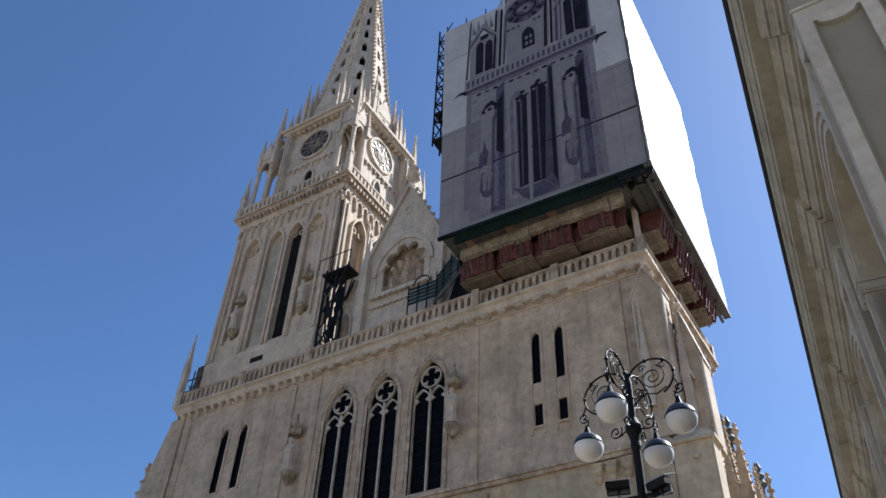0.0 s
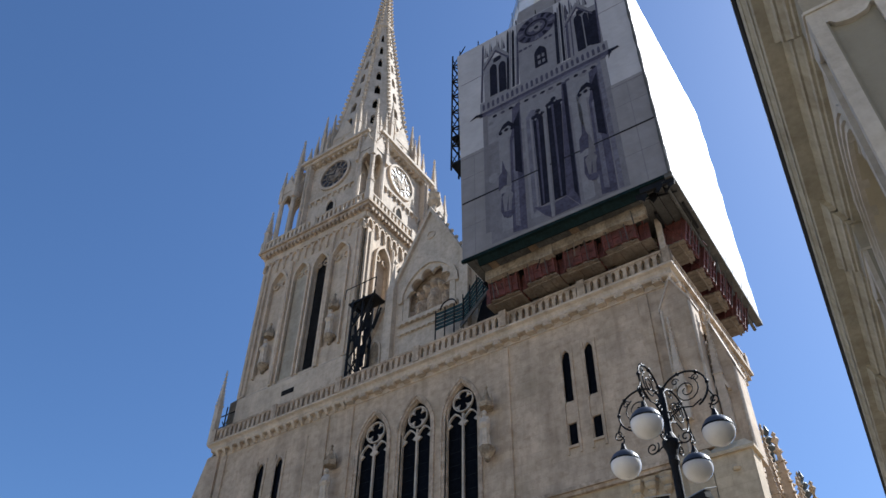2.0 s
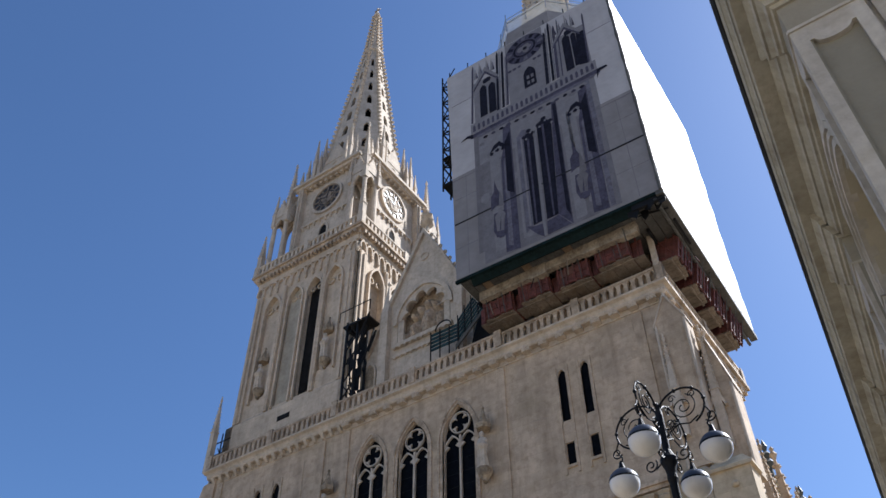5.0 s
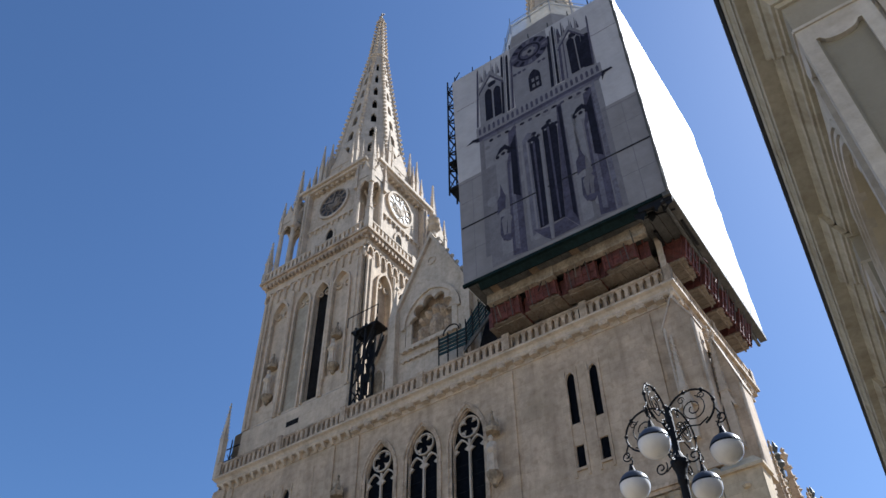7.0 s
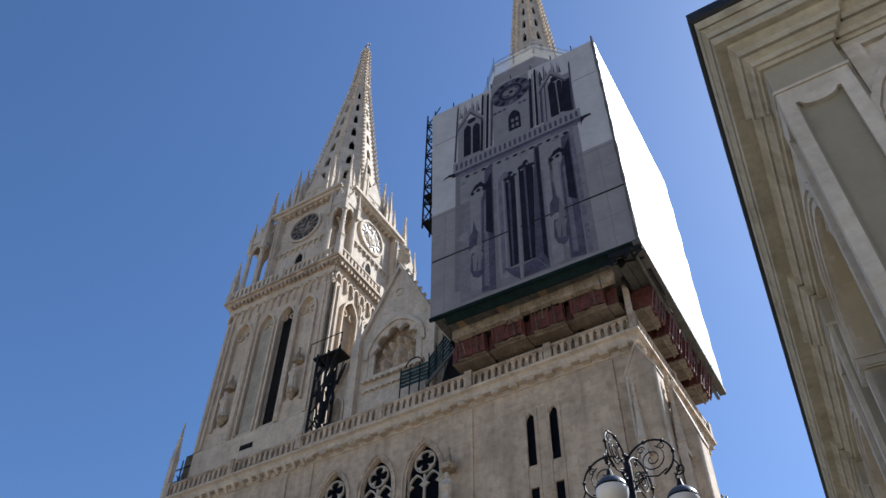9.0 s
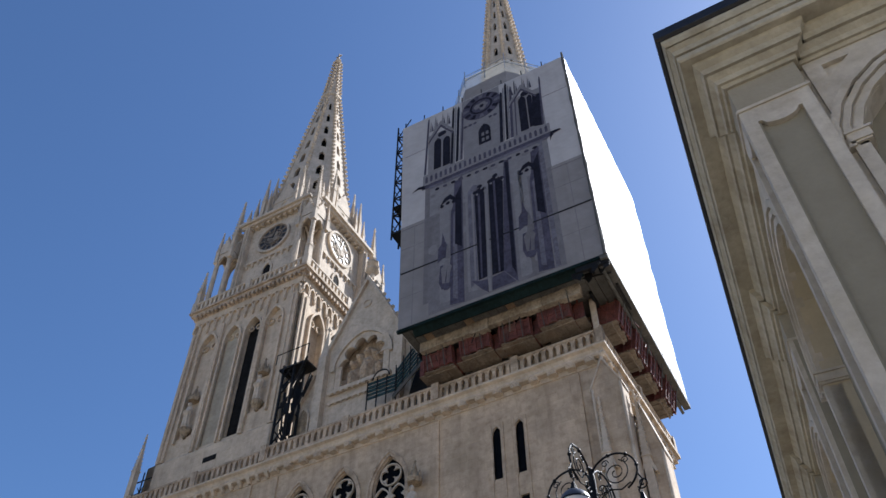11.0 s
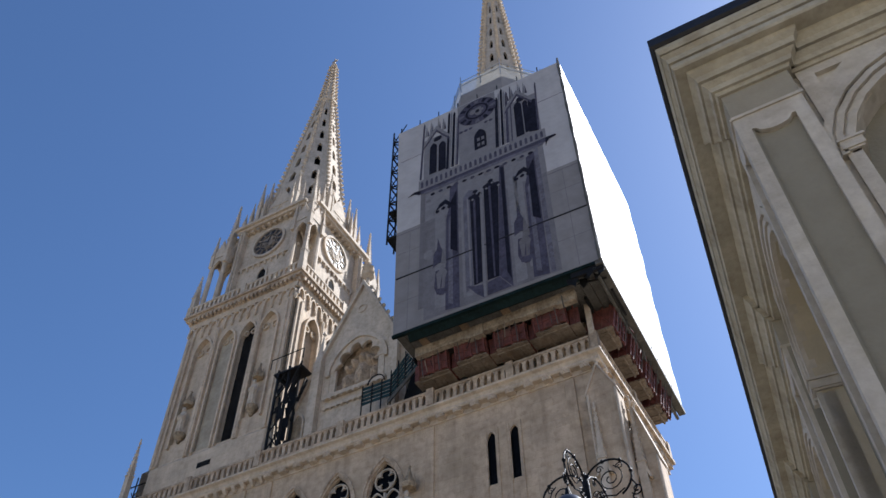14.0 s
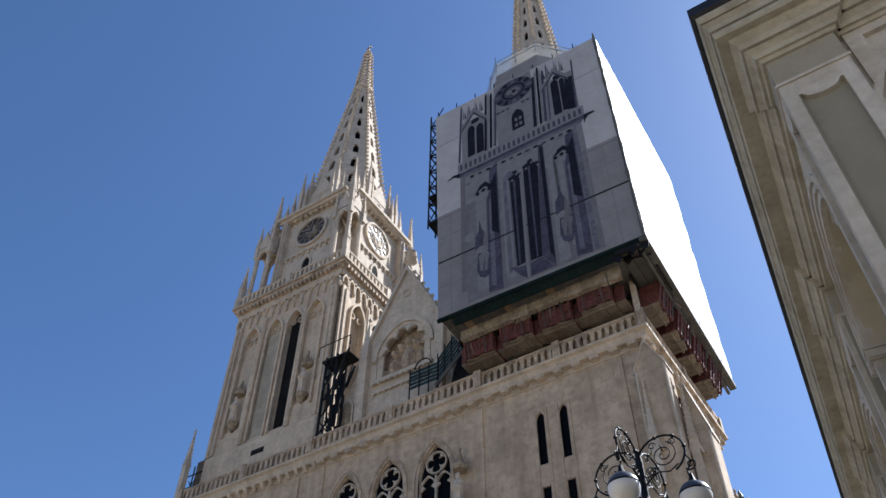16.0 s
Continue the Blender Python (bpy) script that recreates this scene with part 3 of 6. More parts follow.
def gabled_buttress(x0, x1, y0, y1, z0, eaves, peak, pin_x, pin, mat=STONE):
    """A plain buttress face that ends in a steep coped gable, with a slim crocketed pinnacle in relief."""
    c = (x0 + x1) / 2
    s = Shape().box(x0, x1, y0, y1, z0, eaves)
    s.plate([(x0, eaves), (x1, eaves), (c, peak)], y0, y1)
    ob = part("buttress", s, mat, cathedral)
    for q in (-1, 1):
        e = x0 - 0.06 if q < 0 else x1 + 0.06
        cp = Shape().plate([(e, eaves - 0.12), (e, eaves + 0.05), (c, peak + 0.13), (c, peak - 0.05)], y0 - 0.1, y1)
        part("coping", cp, PALE, ob)
        e = x0 if q < 0 else x1 - 0.12
        part("corner_roll", Shape().rod((e + 0.06, y0 - 0.02, z0), (e + 0.06, y0 - 0.02, eaves), 0.08, 0.08, 8), PALE, ob)
        part("sunk_edge", Shape().box(e + 0.02 - q * 0.22, e + 0.08 - q * 0.22, y0 - 0.03, y0, z0 + 0.4, eaves - 0.4), mat, ob)
    part("finial", Shape().lathe([(0.06, peak), (0.07, peak + 0.3), (0.2, peak + 0.45), (0.05, peak + 0.6), (0.0, peak + 0.8)], c, y0 + 0.15, 6), PALE, ob)
    ps = Shape()
    pinnacle(ps, pin_x, y0 - 0.12, pin[0], 0.42, pin[1], 0.42)
    part("pinnacle", ps, PALE, ob, "crocketed pinnacle set against the buttress")
    gb = Shape()
    z = pin[0] + pin[1] * 0.36
    gb.plate([(pin_x - 0.42, z - 0.5), (pin_x - 0.3, z - 0.5), (pin_x, z + 0.5), (pin_x + 0.3, z - 0.5), (pin_x + 0.42, z - 0.5), (pin_x, z + 0.85)], y0 - 0.3, y0)
    part("gablet", gb, PALE, ob)
    return ob


buttress(cathedral, 16.5, 17.6, -0.75, 0.3, [(0, 20.9, -0.05)], mat=LOWSTONE)
gabled_buttress(16.75, 18.45, -0.75, 0.3, 21.4, 29.9, 31.75, 17.1, (23.0, 6.3))
buttress(cathedral, 17.7, 19.6, -0.85, 0.35, [(0, 20.75, 0.0)], mat=LOWSTONE)
gabled_buttress(18.1, 19.62, 0.25, 1.5, 20.9, 25.8, 28.9, 18.75, (22.4, 7.4))
part("carved_rosette", Shape().ball((18.75, -0.88, 20.0), 0.2, 8, 0.8), LOWSTONE, cathedral)
fs = Shape()
for y, x in ((0.45, 17.62), (1.05, 17.5), (1.75, 17.66)):
    fs.rod((x - 0.1, y, 21.5), (x - 0.1, y, 30.9), 0.13, 0.13, 8)
    fs.lathe([(0.13, 30.9), (0.24, 31.2), (0.26, 31.35), (0.1, 31.4)], x - 0.1, y, 8)
part("flank_shaft", fs, PALE, cathedral, "sunlit shafts between the corner buttresses")
for k in range(5):
    part("flank_panel", Shape().box(17.3, 17.42, 4.1 + k * 1.5, 5.3 + k * 1.5, 22.5, 30.9), PALE, cathedral)
nb = Shape()
nb.loft([[(x, -0.2, z), (-17.9, -0.2, z), (-17.9, 2.0, z), (x, 2.0, z)] for x, z in ((-20.6, 0), (-20.5, 25.0), (-20.2, 28.2), (-19.1, 32.2))])
part("buttress", nb, STONE, cathedral, "weathered raking buttress")
pins = Shape()
pinnacle(pins, -18.75, -0.5, 33.0, 0.42, 6.8, 0.5)
part("pinnacle", pins, PALE, cathedral, "slender corner pinnacle above the gallery")
pins = Shape()
pinnacle(pins, -19.3, 0.6, 30.4, 0.7, 4.0, 0.3)
part("pinnacle", pins, PALE, cathedral)


def statue(parent, x, y, z, h, mat=CARVED, canopy=True):
    """A robed standing figure as one plain shape on a corbel, under a canopy."""
    s = Shape()
    f = h
    part("corbel", Shape().lathe([(0.05, z - 0.9), (0.16, z - 0.8), (0.2, z - 0.62), (0.42, z - 0.35), (0.5, z - 0.1), (0.46, z)], x, y, 8), GRIMY_SHADED, parent, "grimy carved corbel")
    y -= 0.22
    def ring_at(k, a, b, fold, shift=0.0):
        return [(x + a * math.cos(t) * (1 + fold * math.sin(7 * t)), y - shift + b * math.sin(t) * (1 + fold * math.sin(7 * t)), z + k * f) for t in [2 * math.pi * q / 28 for q in range(28)]]
    s.loft([ring_at(*r) for r in ((0.0, 0.33, 0.27, 0.12), (0.06, 0.31, 0.25, 0.14), (0.3, 0.25, 0.22, 0.13, 0.03), (0.45, 0.26, 0.22, 0.1, 0.04), (0.52, 0.33, 0.3, 0.07, 0.08), (0.58, 0.36, 0.33, 0.05, 0.08),
                                    (0.64, 0.31, 0.24, 0.04, 0.03), (0.73, 0.34, 0.2, 0.02), (0.785, 0.27, 0.15, 0.0), (0.805, 0.12, 0.11, 0.0, 0.02), (0.83, 0.1, 0.1, 0.0, 0.04), (0.86, 0.14, 0.15, 0.0, 0.05),
                                    (0.91, 0.155, 0.165, 0.0, 0.05), (0.96, 0.13, 0.13, 0.0, 0.03), (1.0, 0.05, 0.05, 0.0, 0.02))])
    y += 0.22
    part("statue", s, PALE, parent, "weathered stone figure on a corbel")
    if canopy:
        k = Shape()
        zc = z + f + 0.25
        k.lathe([(0.44, zc), (0.48, zc + 0.3), (0.40, zc + 0.4)], x, y, 6)
        for a in range(6):
            t = a * math.pi / 3
            k.lathe([(0.13, zc + 0.2), (0.09, zc + 0.55), (0.0, zc + 0.9)], x + 0.36 * math.cos(t), y + 0.36 * math.sin(t), 4)
        k.lathe([(0.34, zc + 0.4), (0.2, zc + 0.8), (0.16, zc + 0.95), (0.06, zc + 1.35), (0.11, zc + 1.45), (0.0, zc + 1.6)], x, y, 6)
        part("canopy", k, GRIMY_SHADED, parent, "grimy pinnacled canopy")


statue(cathedral, 5.5, -0.5, 25.3, 2.3)
statue(cathedral, -6.35, -0.5, 25.1, 2.3)

# north tower ----------------------------------------------------------------
NX, NY, NH = -12.75, 6.75, 5.85
north = part("north_tower", Shape().box(NX - NH + 1.2, NX + NH - 1.2, NY - NH + 1.6, NY + NH - 1.6, 33, 37.2), STONE, cathedral)
TZ0, TZ1 = 33.0, 52.6
for turn in range(4):
    m = side(NX, NY, NH, turn)
    u = NH
    sh = Shape(m)
    blind = [opening(-3.4, 1.75, 39.4, 49.9), opening(3.55, 1.75, 39.4, 49.9)]
    pair = [opening(-0.78, 1.6, 37.9, 49.75), opening(1.38, 1.6, 37.9, 49.75)]
    wall(sh, -u, u, 37.6, TZ1, 0, 0.45, blind + pair)                       # outer skin
    wall(sh, -u + 0.45, u - 0.45, 37.6, TZ1, 0.45, 1.2, [])if turn in (2, 3) else wall(sh, -u + 0.45, u - 0.45, 37.6, TZ1, 0.45, 1.2, pair)
    sh.box(-u - 0.3, u + 0.3, -0.3, 0.45, 33, 37.35)
    sh.loft([[(-u - 0.3, -0.3, 37.35), (u + 0.3, -0.3, 37.35), (u + 0.3, 0.5, 37.35), (-u - 0.3, 0.5, 37.35)],
             [(-u, 0, 37.7), (u, 0, 37.7), (u, 0.5, 37.7), (-u, 0.5, 37.7)]])
    part("tower_wall", sh, BELFRY, north)
    for c in (-3.4, 3.55):
        part("blind_panel", Shape(m).box(c - 0.9, c + 0.9, 0.2 if turn == 0 else 0.41, 0.46, 39.3, 50.0), BELFRY, north)
    if turn > 1:
        continue
    mo = Shape(m)
    for c in (-3.4, 3.55):
        arch_band(mo, c, 1.75, 39.0, 49.9, 0.16, -0.24, 0.06)
        for q in (-1, 1):
            ring(mo, c + q * 0.48, 48.6, 0.26, 0.36, 0.02, 0.2, 8)
    for c in (-0.78, 1.38):
        arch_band(mo, c, 1.6, 37.7, 49.75, 0.14, -0.22, 0.1)
        for q in (-1, 1):
            ring(mo, c + q * 0.36, 48.7, 0.2, 0.28, 0.05, 0.18, 8)
    for c in (-u + 0.55, -2.2, 2.45, u - 0.55):
        mo.box(c - 0.36, c + 0.36, -0.2, 0, 37.6, 50.7) if abs(c) > 3 else mo.box(c - 0.16, c + 0.16, -0.26, 0, 37.6, 50.6)
        mo.rod((c, -0.26, 37.7), (c, -0.26, 50.4), 0.07, 0.07, 6)
    mo.box(-u, u, -0.14, 0, 51.9, TZ1)
    n = 14
    for i in range(n):
        c = -u + (i + 0.5) * 2 * u / n
        arch_band(mo, c, 0.56, 50.95, 51.75, 0.12, -0.2, 0, 0.8)
        mo.lathe([(0.03, 50.35), (0.17, 50.65), (0.12, 50.95)], c + u / n, -0.1, 6)
    part("tower_mouldings", mo, BELFRY, north)
    a, b = ((-1.58, 0.58), (0.58, -1.58))[turn]
    part("louvre", Shape(m).box(a, a + 1.6, 0.18 if turn == 0 else 0.5, 0.7, 37.9, 49.7), LOUVRE, north, "boarded belfry light")
    # the open light's inner shade is a flat near-black plate
    part("void", Shape(m).box(b, b + 1.6, 0.4, 0.44, 37.9, 49.7), DARK, north, "belfry light closed by a near-black plate as shade")
    if turn == 0:
        statue(north, NX - 3.4, NY - NH - 0.1, 40.1, 2.4)
        statue(north, NX + 3.55, NY - NH - 0.1, 40.1, 2.4)

# shade of the slot, as a near-black block on the plinth face
part("plinth_slot", Shape().box(-13.25, -12.0, NY - NH - 0.315, NY - NH, 35.95, 36.4), DARK, north, "slot in the tower plinth, its shade a near-black block")
cor = Shape()
for w, z0, z1 in ((0.2, 52.5, 52.9), (0.45, 52.9, 53.2), (0.62, 53.2, 53.45)):
    h = NH + w
    cor.box(NX - h, NX + h, NY - h, NY + h, z0, z1)
part("tower_cornice", cor, CARVED, north)
mod = Shape().box(-0.11, 0.11, -0.2, 0.2, -0.2, 0.15).mesh("modillion", CARVED)
for turn in range(2):
    m = side(NX, NY, NH, turn)
    for i in range(26):
        piece("modillion", mod, north, m @ pose(-NH + (i + 0.5) * 2 * NH / 26, -0.3, 52.75))
for turn in range(4):
    balustrade(cathedral, side(NX, NY, NH, turn) @ pose(-NH - 0.3, -0.35, 0), 2 * NH + 0.6, 53.45, h=1.05, step=0.5, posts=2, mat=PALE)

# clock stage
CH = 3.75   # half width of the clock block
clock_stage = part("clock_stage", Shape().box(NX - CH, NX + CH, NY - CH - 0.75, NY + CH + 0.75, 53.45, 65.6).box(NX - CH - 0.75, NX + CH + 0.75, NY - CH, NY + CH, 53.45, 65.6), PALE, cathedral)
for turn in range(4):
    m = side(NX, NY, CH + 0.75, turn)
    mo = Shape(m)
    for c in (-3.4, 3.4):
        mo.box(c - 0.3, c + 0.3, -0.6, 0, 53.45, 64.9)
        mo.rod((c, -0.68, 53.5), (c, -0.68, 64.6), 0.1, 0.1, 8)
    mo.box(-3.9, 3.9, -0.2, 0, 59.4, 59.7)
    for i in range(9):
        mo.lathe([(0.02, 58.9), (0.16, 59.15), (0.12, 59.4)], -2.8 + i * 0.7, -0.08, 6)
    arch_band(mo, -0.1, 0.9, 56.4, 58.5, 0.2, -0.12, 0)
    mo.box(-4.3, 4.3, -0.9, 0.4, 65.2, 65.55).box(-4.1, 4.1, -0.65, 0.4, 64.85, 65.2)
    for i in range(12):
        mo.box(-3.9 + i * 0.68, -3.6 + i * 0.68, -0.42, 0, 64.55, 64.85)
    ring(mo, -0.1, 62.1, 1.72, 1.98, -0.22, 0, 24)
    part("clock_surround", mo, PALE, clock_stage)
    if turn > 1:
        continue
    # near-black lancet plate painted as the opening's shade
    part("void", Shape(m).plate([(-0.5, 56.4)] + lancet(-0.1, 0.8, 57.6) + [(0.3, 56.4)], -0.05, 0), DARK, clock_stage)
    face = Shape(m)
    ring(face, -0.1, 62.1, 0.05, 1.72, -0.06, 0, 24)
    dial_ob = part("clock_dial", face, CLOCKDARK, clock_stage, "round openwork clock dial")
    fig = Shape(m)
    ring(fig, -0.1, 62.1, 1.6, 1.7, -0.13, -0.06, 24)
    ring(fig, -0.1, 62.1, 1.0, 1.07, -0.13, -0.06, 24)
    for k in range(12):
        t = k * math.pi / 6
        c, s = math.cos(t), math.sin(t)
        # light put into the colour: pale numerals on the sunlit side, darker in front
        part("numeral", Shape(m).plate([(-0.1 + r * c - o * s, 62.1 + r * s + o * c) for r, o in ((1.1, -0.06), (1.57, -0.1), (1.57, 0.1), (1.1, 0.06))], -0.13, -0.06), CLOCKGOLD if turn == 0 else PALE, clock_stage)
    for k in range(6):
        t = 0.4 + k * math.pi / 3
        ring(fig, -0.1 + 0.56 * math.cos(t), 62.1 + 0.56 * math.sin(t), 0.22, 0.34, -0.12, -0.06, 10)
    for k, (du, dz, r) in enumerate(((-0.35, 0.1, 0.42), (0.2, 0.35, 0.36), (0.25, -0.3, 0.4), (-0.2, -0.5, 0.3))):
        ring(fig, -0.1 + du, 62.1 + dz, 0.0, r, -0.16, -0.06, 9)
    # tracery likewise painted paler where the sun falls
    part("clock_tracery", fig, CLOCKGOLD if turn == 0 else PALE, clock_stage)
    hd = Shape(m)
    hd.plate([(-0.16, 62.0), (-0.04, 62.0), (0.25, 63.5), (0.15, 63.5)], -0.2, -0.15)
    hd.plate([(-0.1, 62.02), (-0.1, 62.18), (-1.1, 62.5), (-1.1, 62.4)], -0.2, -0.15)
    part("clock_pointers", hd, CLOCKDARK, clock_stage)

# corner tabernacles of the clock stage: open piers with gablets and pinnacles
for ix, iy in ((-1, -1), (1, -1), (1, 1), (-1, 1)):
    cx, cy = NX + ix * (NH - 0.95), NY + iy * (NH - 0.95)
    s = Shape()
    for ax in (-1, 1):
        for ay in (-1, 1):
            s.lathe([(0.24, 53.45), (0.2, 60.6)], cx + ax * 0.75, cy + ay * 0.75, 8)
    s.box(cx - 0.95, cx + 0.95, cy - 0.95, cy + 0.95, 61.3, 61.7)
    for turn in range(4):
        mm = side(cx, cy, 0.9, turn)
        s.m = mm
        wall(s, -0.9, 0.9, 59.6, 61.3, 0, 0.2, [opening(0, 1.3, 58, 60.9)])
        s.plate([(-1.0, 61.3), (1.0, 61.3), (0, 63.4)], -0.06, 0.2)
        s.lathe([(0.05, 63.2), (0.16, 63.5), (0.08, 63.65), (0.0, 63.95)], 0, 0.05, 6)
        for q in (-1, 1):
            for k in range(1, 5):
                z = 61.35 + k * 0.42
                s.lathe([(0.02, z - 0.08), (0.13, z + 0.06), (0.01, z + 0.26)], q * (1.02 - k * 0.2), 0.02, 5)
        s.m = Matrix()
    tab = part("tabernacle", s, PALE, clock_stage, "open corner canopy with gablets")
    for ax, ay, h, z in ((0, 0, 8.6, 61.6), (-ix * 0.0 + ix * 0.85, -0.85 * iy * 0 + iy * 0.85, 4.6, 60.2), (ix * 0.95, -iy * 0.9, 4.0, 60.2), (-ix * 0.9, iy * 0.95, 4.0, 60.2)):
        ps = Shape()
        pinnacle(ps, cx + ax, cy + ay, z, 0.62 if h > 5 else 0.4, h, 0.35)
        part("pinnacle", ps, PALE, tab)
    ps = Shape()   # flying strut to the clock block
    ps.rod((cx, cy, 60.2), (NX + ix * 3.3, NY + iy * 3.3, 63.6), 0.2, 0.2, 4)
    part("strut", ps, PALE, tab)
    ps = Shape()
    pinnacle(ps, NX + ix * (NH + 0.25), NY + iy * (NH + 0.25), 53.4, 0.5, 5.6, 0.45)
    part("pinnacle", ps, PALE, tab)
for k in range(8):     # inner ring of pinnacles at the foot of the spire
    a = math.pi / 8 + k * math.pi / 4
    ps = Shape()
    pinnacle(ps, NX + 4.5 * math.cos(a), NY + 4.5 * math.sin(a), 66.5, 0.45, 6.6, 0.45)
    part("pinnacle", ps, PALE, clock_stage)
# row of pinnacles and gablets over the clock cornice
for turn in range(4):
    m = side(NX, NY, CH + 1.0, turn)
    for c, h in ((-4.0, 3.0), (-3.2, 4.4), (-2.35, 7.2), (-1.75, 5.0), (1.75, 5.0), (2.35, 6.4), (3.2, 4.2)):
        q = m @ Vector((c, 0.1, 0))
        ps = Shape()
        pinnacle(ps, q.x, q.y, 65.5, 0.42 if h > 5 else 0.33, h, 0.45)
        part("pinnacle", ps, PALE, clock_stage)
    gs = Shape(m)
    wall(gs, -1.5, 1.5, 65.5, 68.2, 0.5, 0.95, [opening(0, 1.5, 66.0, 68.0)])
    gs.plate([(-1.6, 68.2), (1.6, 68.2), (0, 70.9)], 0.45, 0.95)
    gs.lathe([(0.06, 70.5), (0.2, 70.9), (0.1, 71.1), (0.0, 71.6)], 0, 0.7, 6)
    part("lucarne", gs, PALE, clock_stage)
    # near-black plate for the shade within the lucarne
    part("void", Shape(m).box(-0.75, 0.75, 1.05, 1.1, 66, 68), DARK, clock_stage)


def spire(parent, x, y, z0, mat, slim=0.95, taper=0.133):
    """Octagonal pierced spire with crocketed ribs, a collar and a cross. The radius follows one straight taper, then a slim top."""
    def r_at(z):
        return slim + (93.0 - z) * taper if z <= 93 else slim - (z - 93) * 0.069 * slim
    top = 102.6
    body = Shape()
    turn = math.pi / 8
    for k in range(8):   # each side is a tapering slab with openings
        a0, a1 = turn + k * math.pi / 4, turn + (k + 1) * math.pi / 4
        lv = [z0]
        zz = z0
        while zz < 92.5:
            lv += [zz + 1.15, zz + 3.1]
            zz += 3.1
        for j, (za, zb) in enumerate(zip(lv, lv[1:])):
            pa = [Vector((x + r_at(z) * math.cos(a), y + r_at(z) * math.sin(a), z)) for z, a in ((za, a0), (za, a1), (zb, a1), (zb, a0))]
            inw = (Vector((x, y, 0)) - (pa[0] + pa[1]) / 2)
            inw.z = 0
            inw = inw.normalized() * 0.25
            if j % 2 == 0:
                body.loft([pa, [p + inw for p in pa]])
            else:
                for f0, f1 in ((0.0, 0.37), (0.63, 1.0)):
                    qa = [pa[0].lerp(pa[1], f0), pa[0].lerp(pa[1], f1), pa[3].lerp(pa[2], f1), pa[3].lerp(pa[2], f0)]
                    body.loft([qa, [p + inw for p in qa]])
                mid = [pa[0].lerp(pa[1], 0.37), pa[0].lerp(pa[1], 0.63), pa[3].lerp(pa[2], 0.63), pa[3].lerp(pa[2], 0.37)]
                lo = [mid[0].lerp(mid[3], 0.72), mid[3], mid[3].lerp(mid[2], 0.5)]
                body.loft([lo, [p + inw for p in lo]])
                lo = [mid[1].lerp(mid[2], 0.72), mid[2], mid[3].lerp(mid[2], 0.5)]
                body.loft([lo, [p + inw for p in lo]])
    body.lathe([(r_at(93) - 0.1, 92.0), (r_at(93), 93.0), (r_at(93) + 0.22, 93.2), (r_at(93) + 0.22, 93.5), (r_at(94), 93.6), (r_at(top), top)], x, y, 8, turn)
    ob = part("spire", body, mat, parent, "pierced octagonal stone spire")
    # near-black cone added as the shade seen through the pierced sides
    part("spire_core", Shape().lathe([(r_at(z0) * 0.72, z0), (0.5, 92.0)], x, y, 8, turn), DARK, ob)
    for k in range(8):
        a = turn + k * math.pi / 4
        c, s = math.cos(a), math.sin(a)
        rib = Shape()
        rib.rod((x + r_at(z0) * c, y + r_at(z0) * s, z0), (x + r_at(93) * c, y + r_at(93) * s, 93), 0.17, 0.12, 6)
        part("rib", rib, mat, ob)
        cr = Shape()
        z = z0 + 0.5
        while z < top - 0.3:
            r = r_at(z) + 0.16
            w = 0.27 if z < 93 else 0.24
            cr.lathe([(0.02, z - w), (w * 0.95, z), (w * 0.5, z + w * 0.6), (0.01, z + w)], x + r * c, y + r * s, 5)
            z += 0.85
        part("crocket_band", cr, mat, ob, kind="stuff")
    fin = Shape().lathe([(0.24, top - 0.1), (0.5, top + 0.35), (0.24, top + 0.6), (0.36, top + 0.85), (0.1, top + 1.1), (0.08, top + 1.4)], x, y, 8)
    part("finial", fin, mat, ob)
    cx = Shape().box(x - 0.08, x + 0.08, y - 0.08, y + 0.08, top + 1.3, top + 2.5).box(x - 0.45, x + 0.45, y - 0.07, y + 0.07, top + 1.85, top + 2.02)
    part("cross", cx, CLOCKGOLD, ob, "metal cross")
    return ob


spire(cathedral, NX - 0.2, NY, 66.0, PALE, 1.05, 0.13)
drum = Shape().lathe([(4.7, 65.4), (4.5, 68.0), (4.2, 69.0)], NX, NY, 8, math.pi / 8)
part("spire_drum", drum, PALE, cathedral)

# gable between the towers ----------------------------------------------------
GX, GY = -0.2, 1.2
gm = Shape(Matrix.Translation((GX, GY, 0)))
gpts = 2.05
cuts = [-5.6 + 0.35 * i for i in range(33)]
arch = lancet(0, 4.7, 43.3 - arch_top(4.7, 0.62), 0.62, 14)


def arch_z(u):
    for p, q in zip(arch, arch[1:]):
        if p[0] <= u <= q[0]:
            return p[1] + (q[1] - p[1]) * (u - p[0]) / (q[0] - p[0])
    return None


us = sorted({round(v, 3) for v in cuts + [p[0] for p in arch]})
for a, b in zip(us, us[1:]):
    ta, tb = 49.0 - gpts * abs(a), 49.0 - gpts * abs(b)
    if min(ta, tb) < 34:
        continue
    za, zb = arch_z(a), arch_z(b)
    if za is None or zb is None:
        gm.plate([(a, 33), (b, 33), (b, tb), (a, ta)], 0, 0.8)
    else:
        gm.plate([(a, 33), (b, 33), (b, 38.6), (a, 38.6)], 0, 0.8)
        gm.plate([(a, za), (b, zb), (b, tb), (a, ta)], 0, 0.8)
gable = part("gable", gm, PALE, cathedral, "steep crocketed gable with a figure relief in its arch")
part("niche_back", Shape(Matrix.Translation((GX, GY, 0))).box(-2.5, 2.5, 1.3, 1.5, 38, 43.6), CARVED, gable)
gc = Shape(Matrix.Translation((GX, GY, 0)))
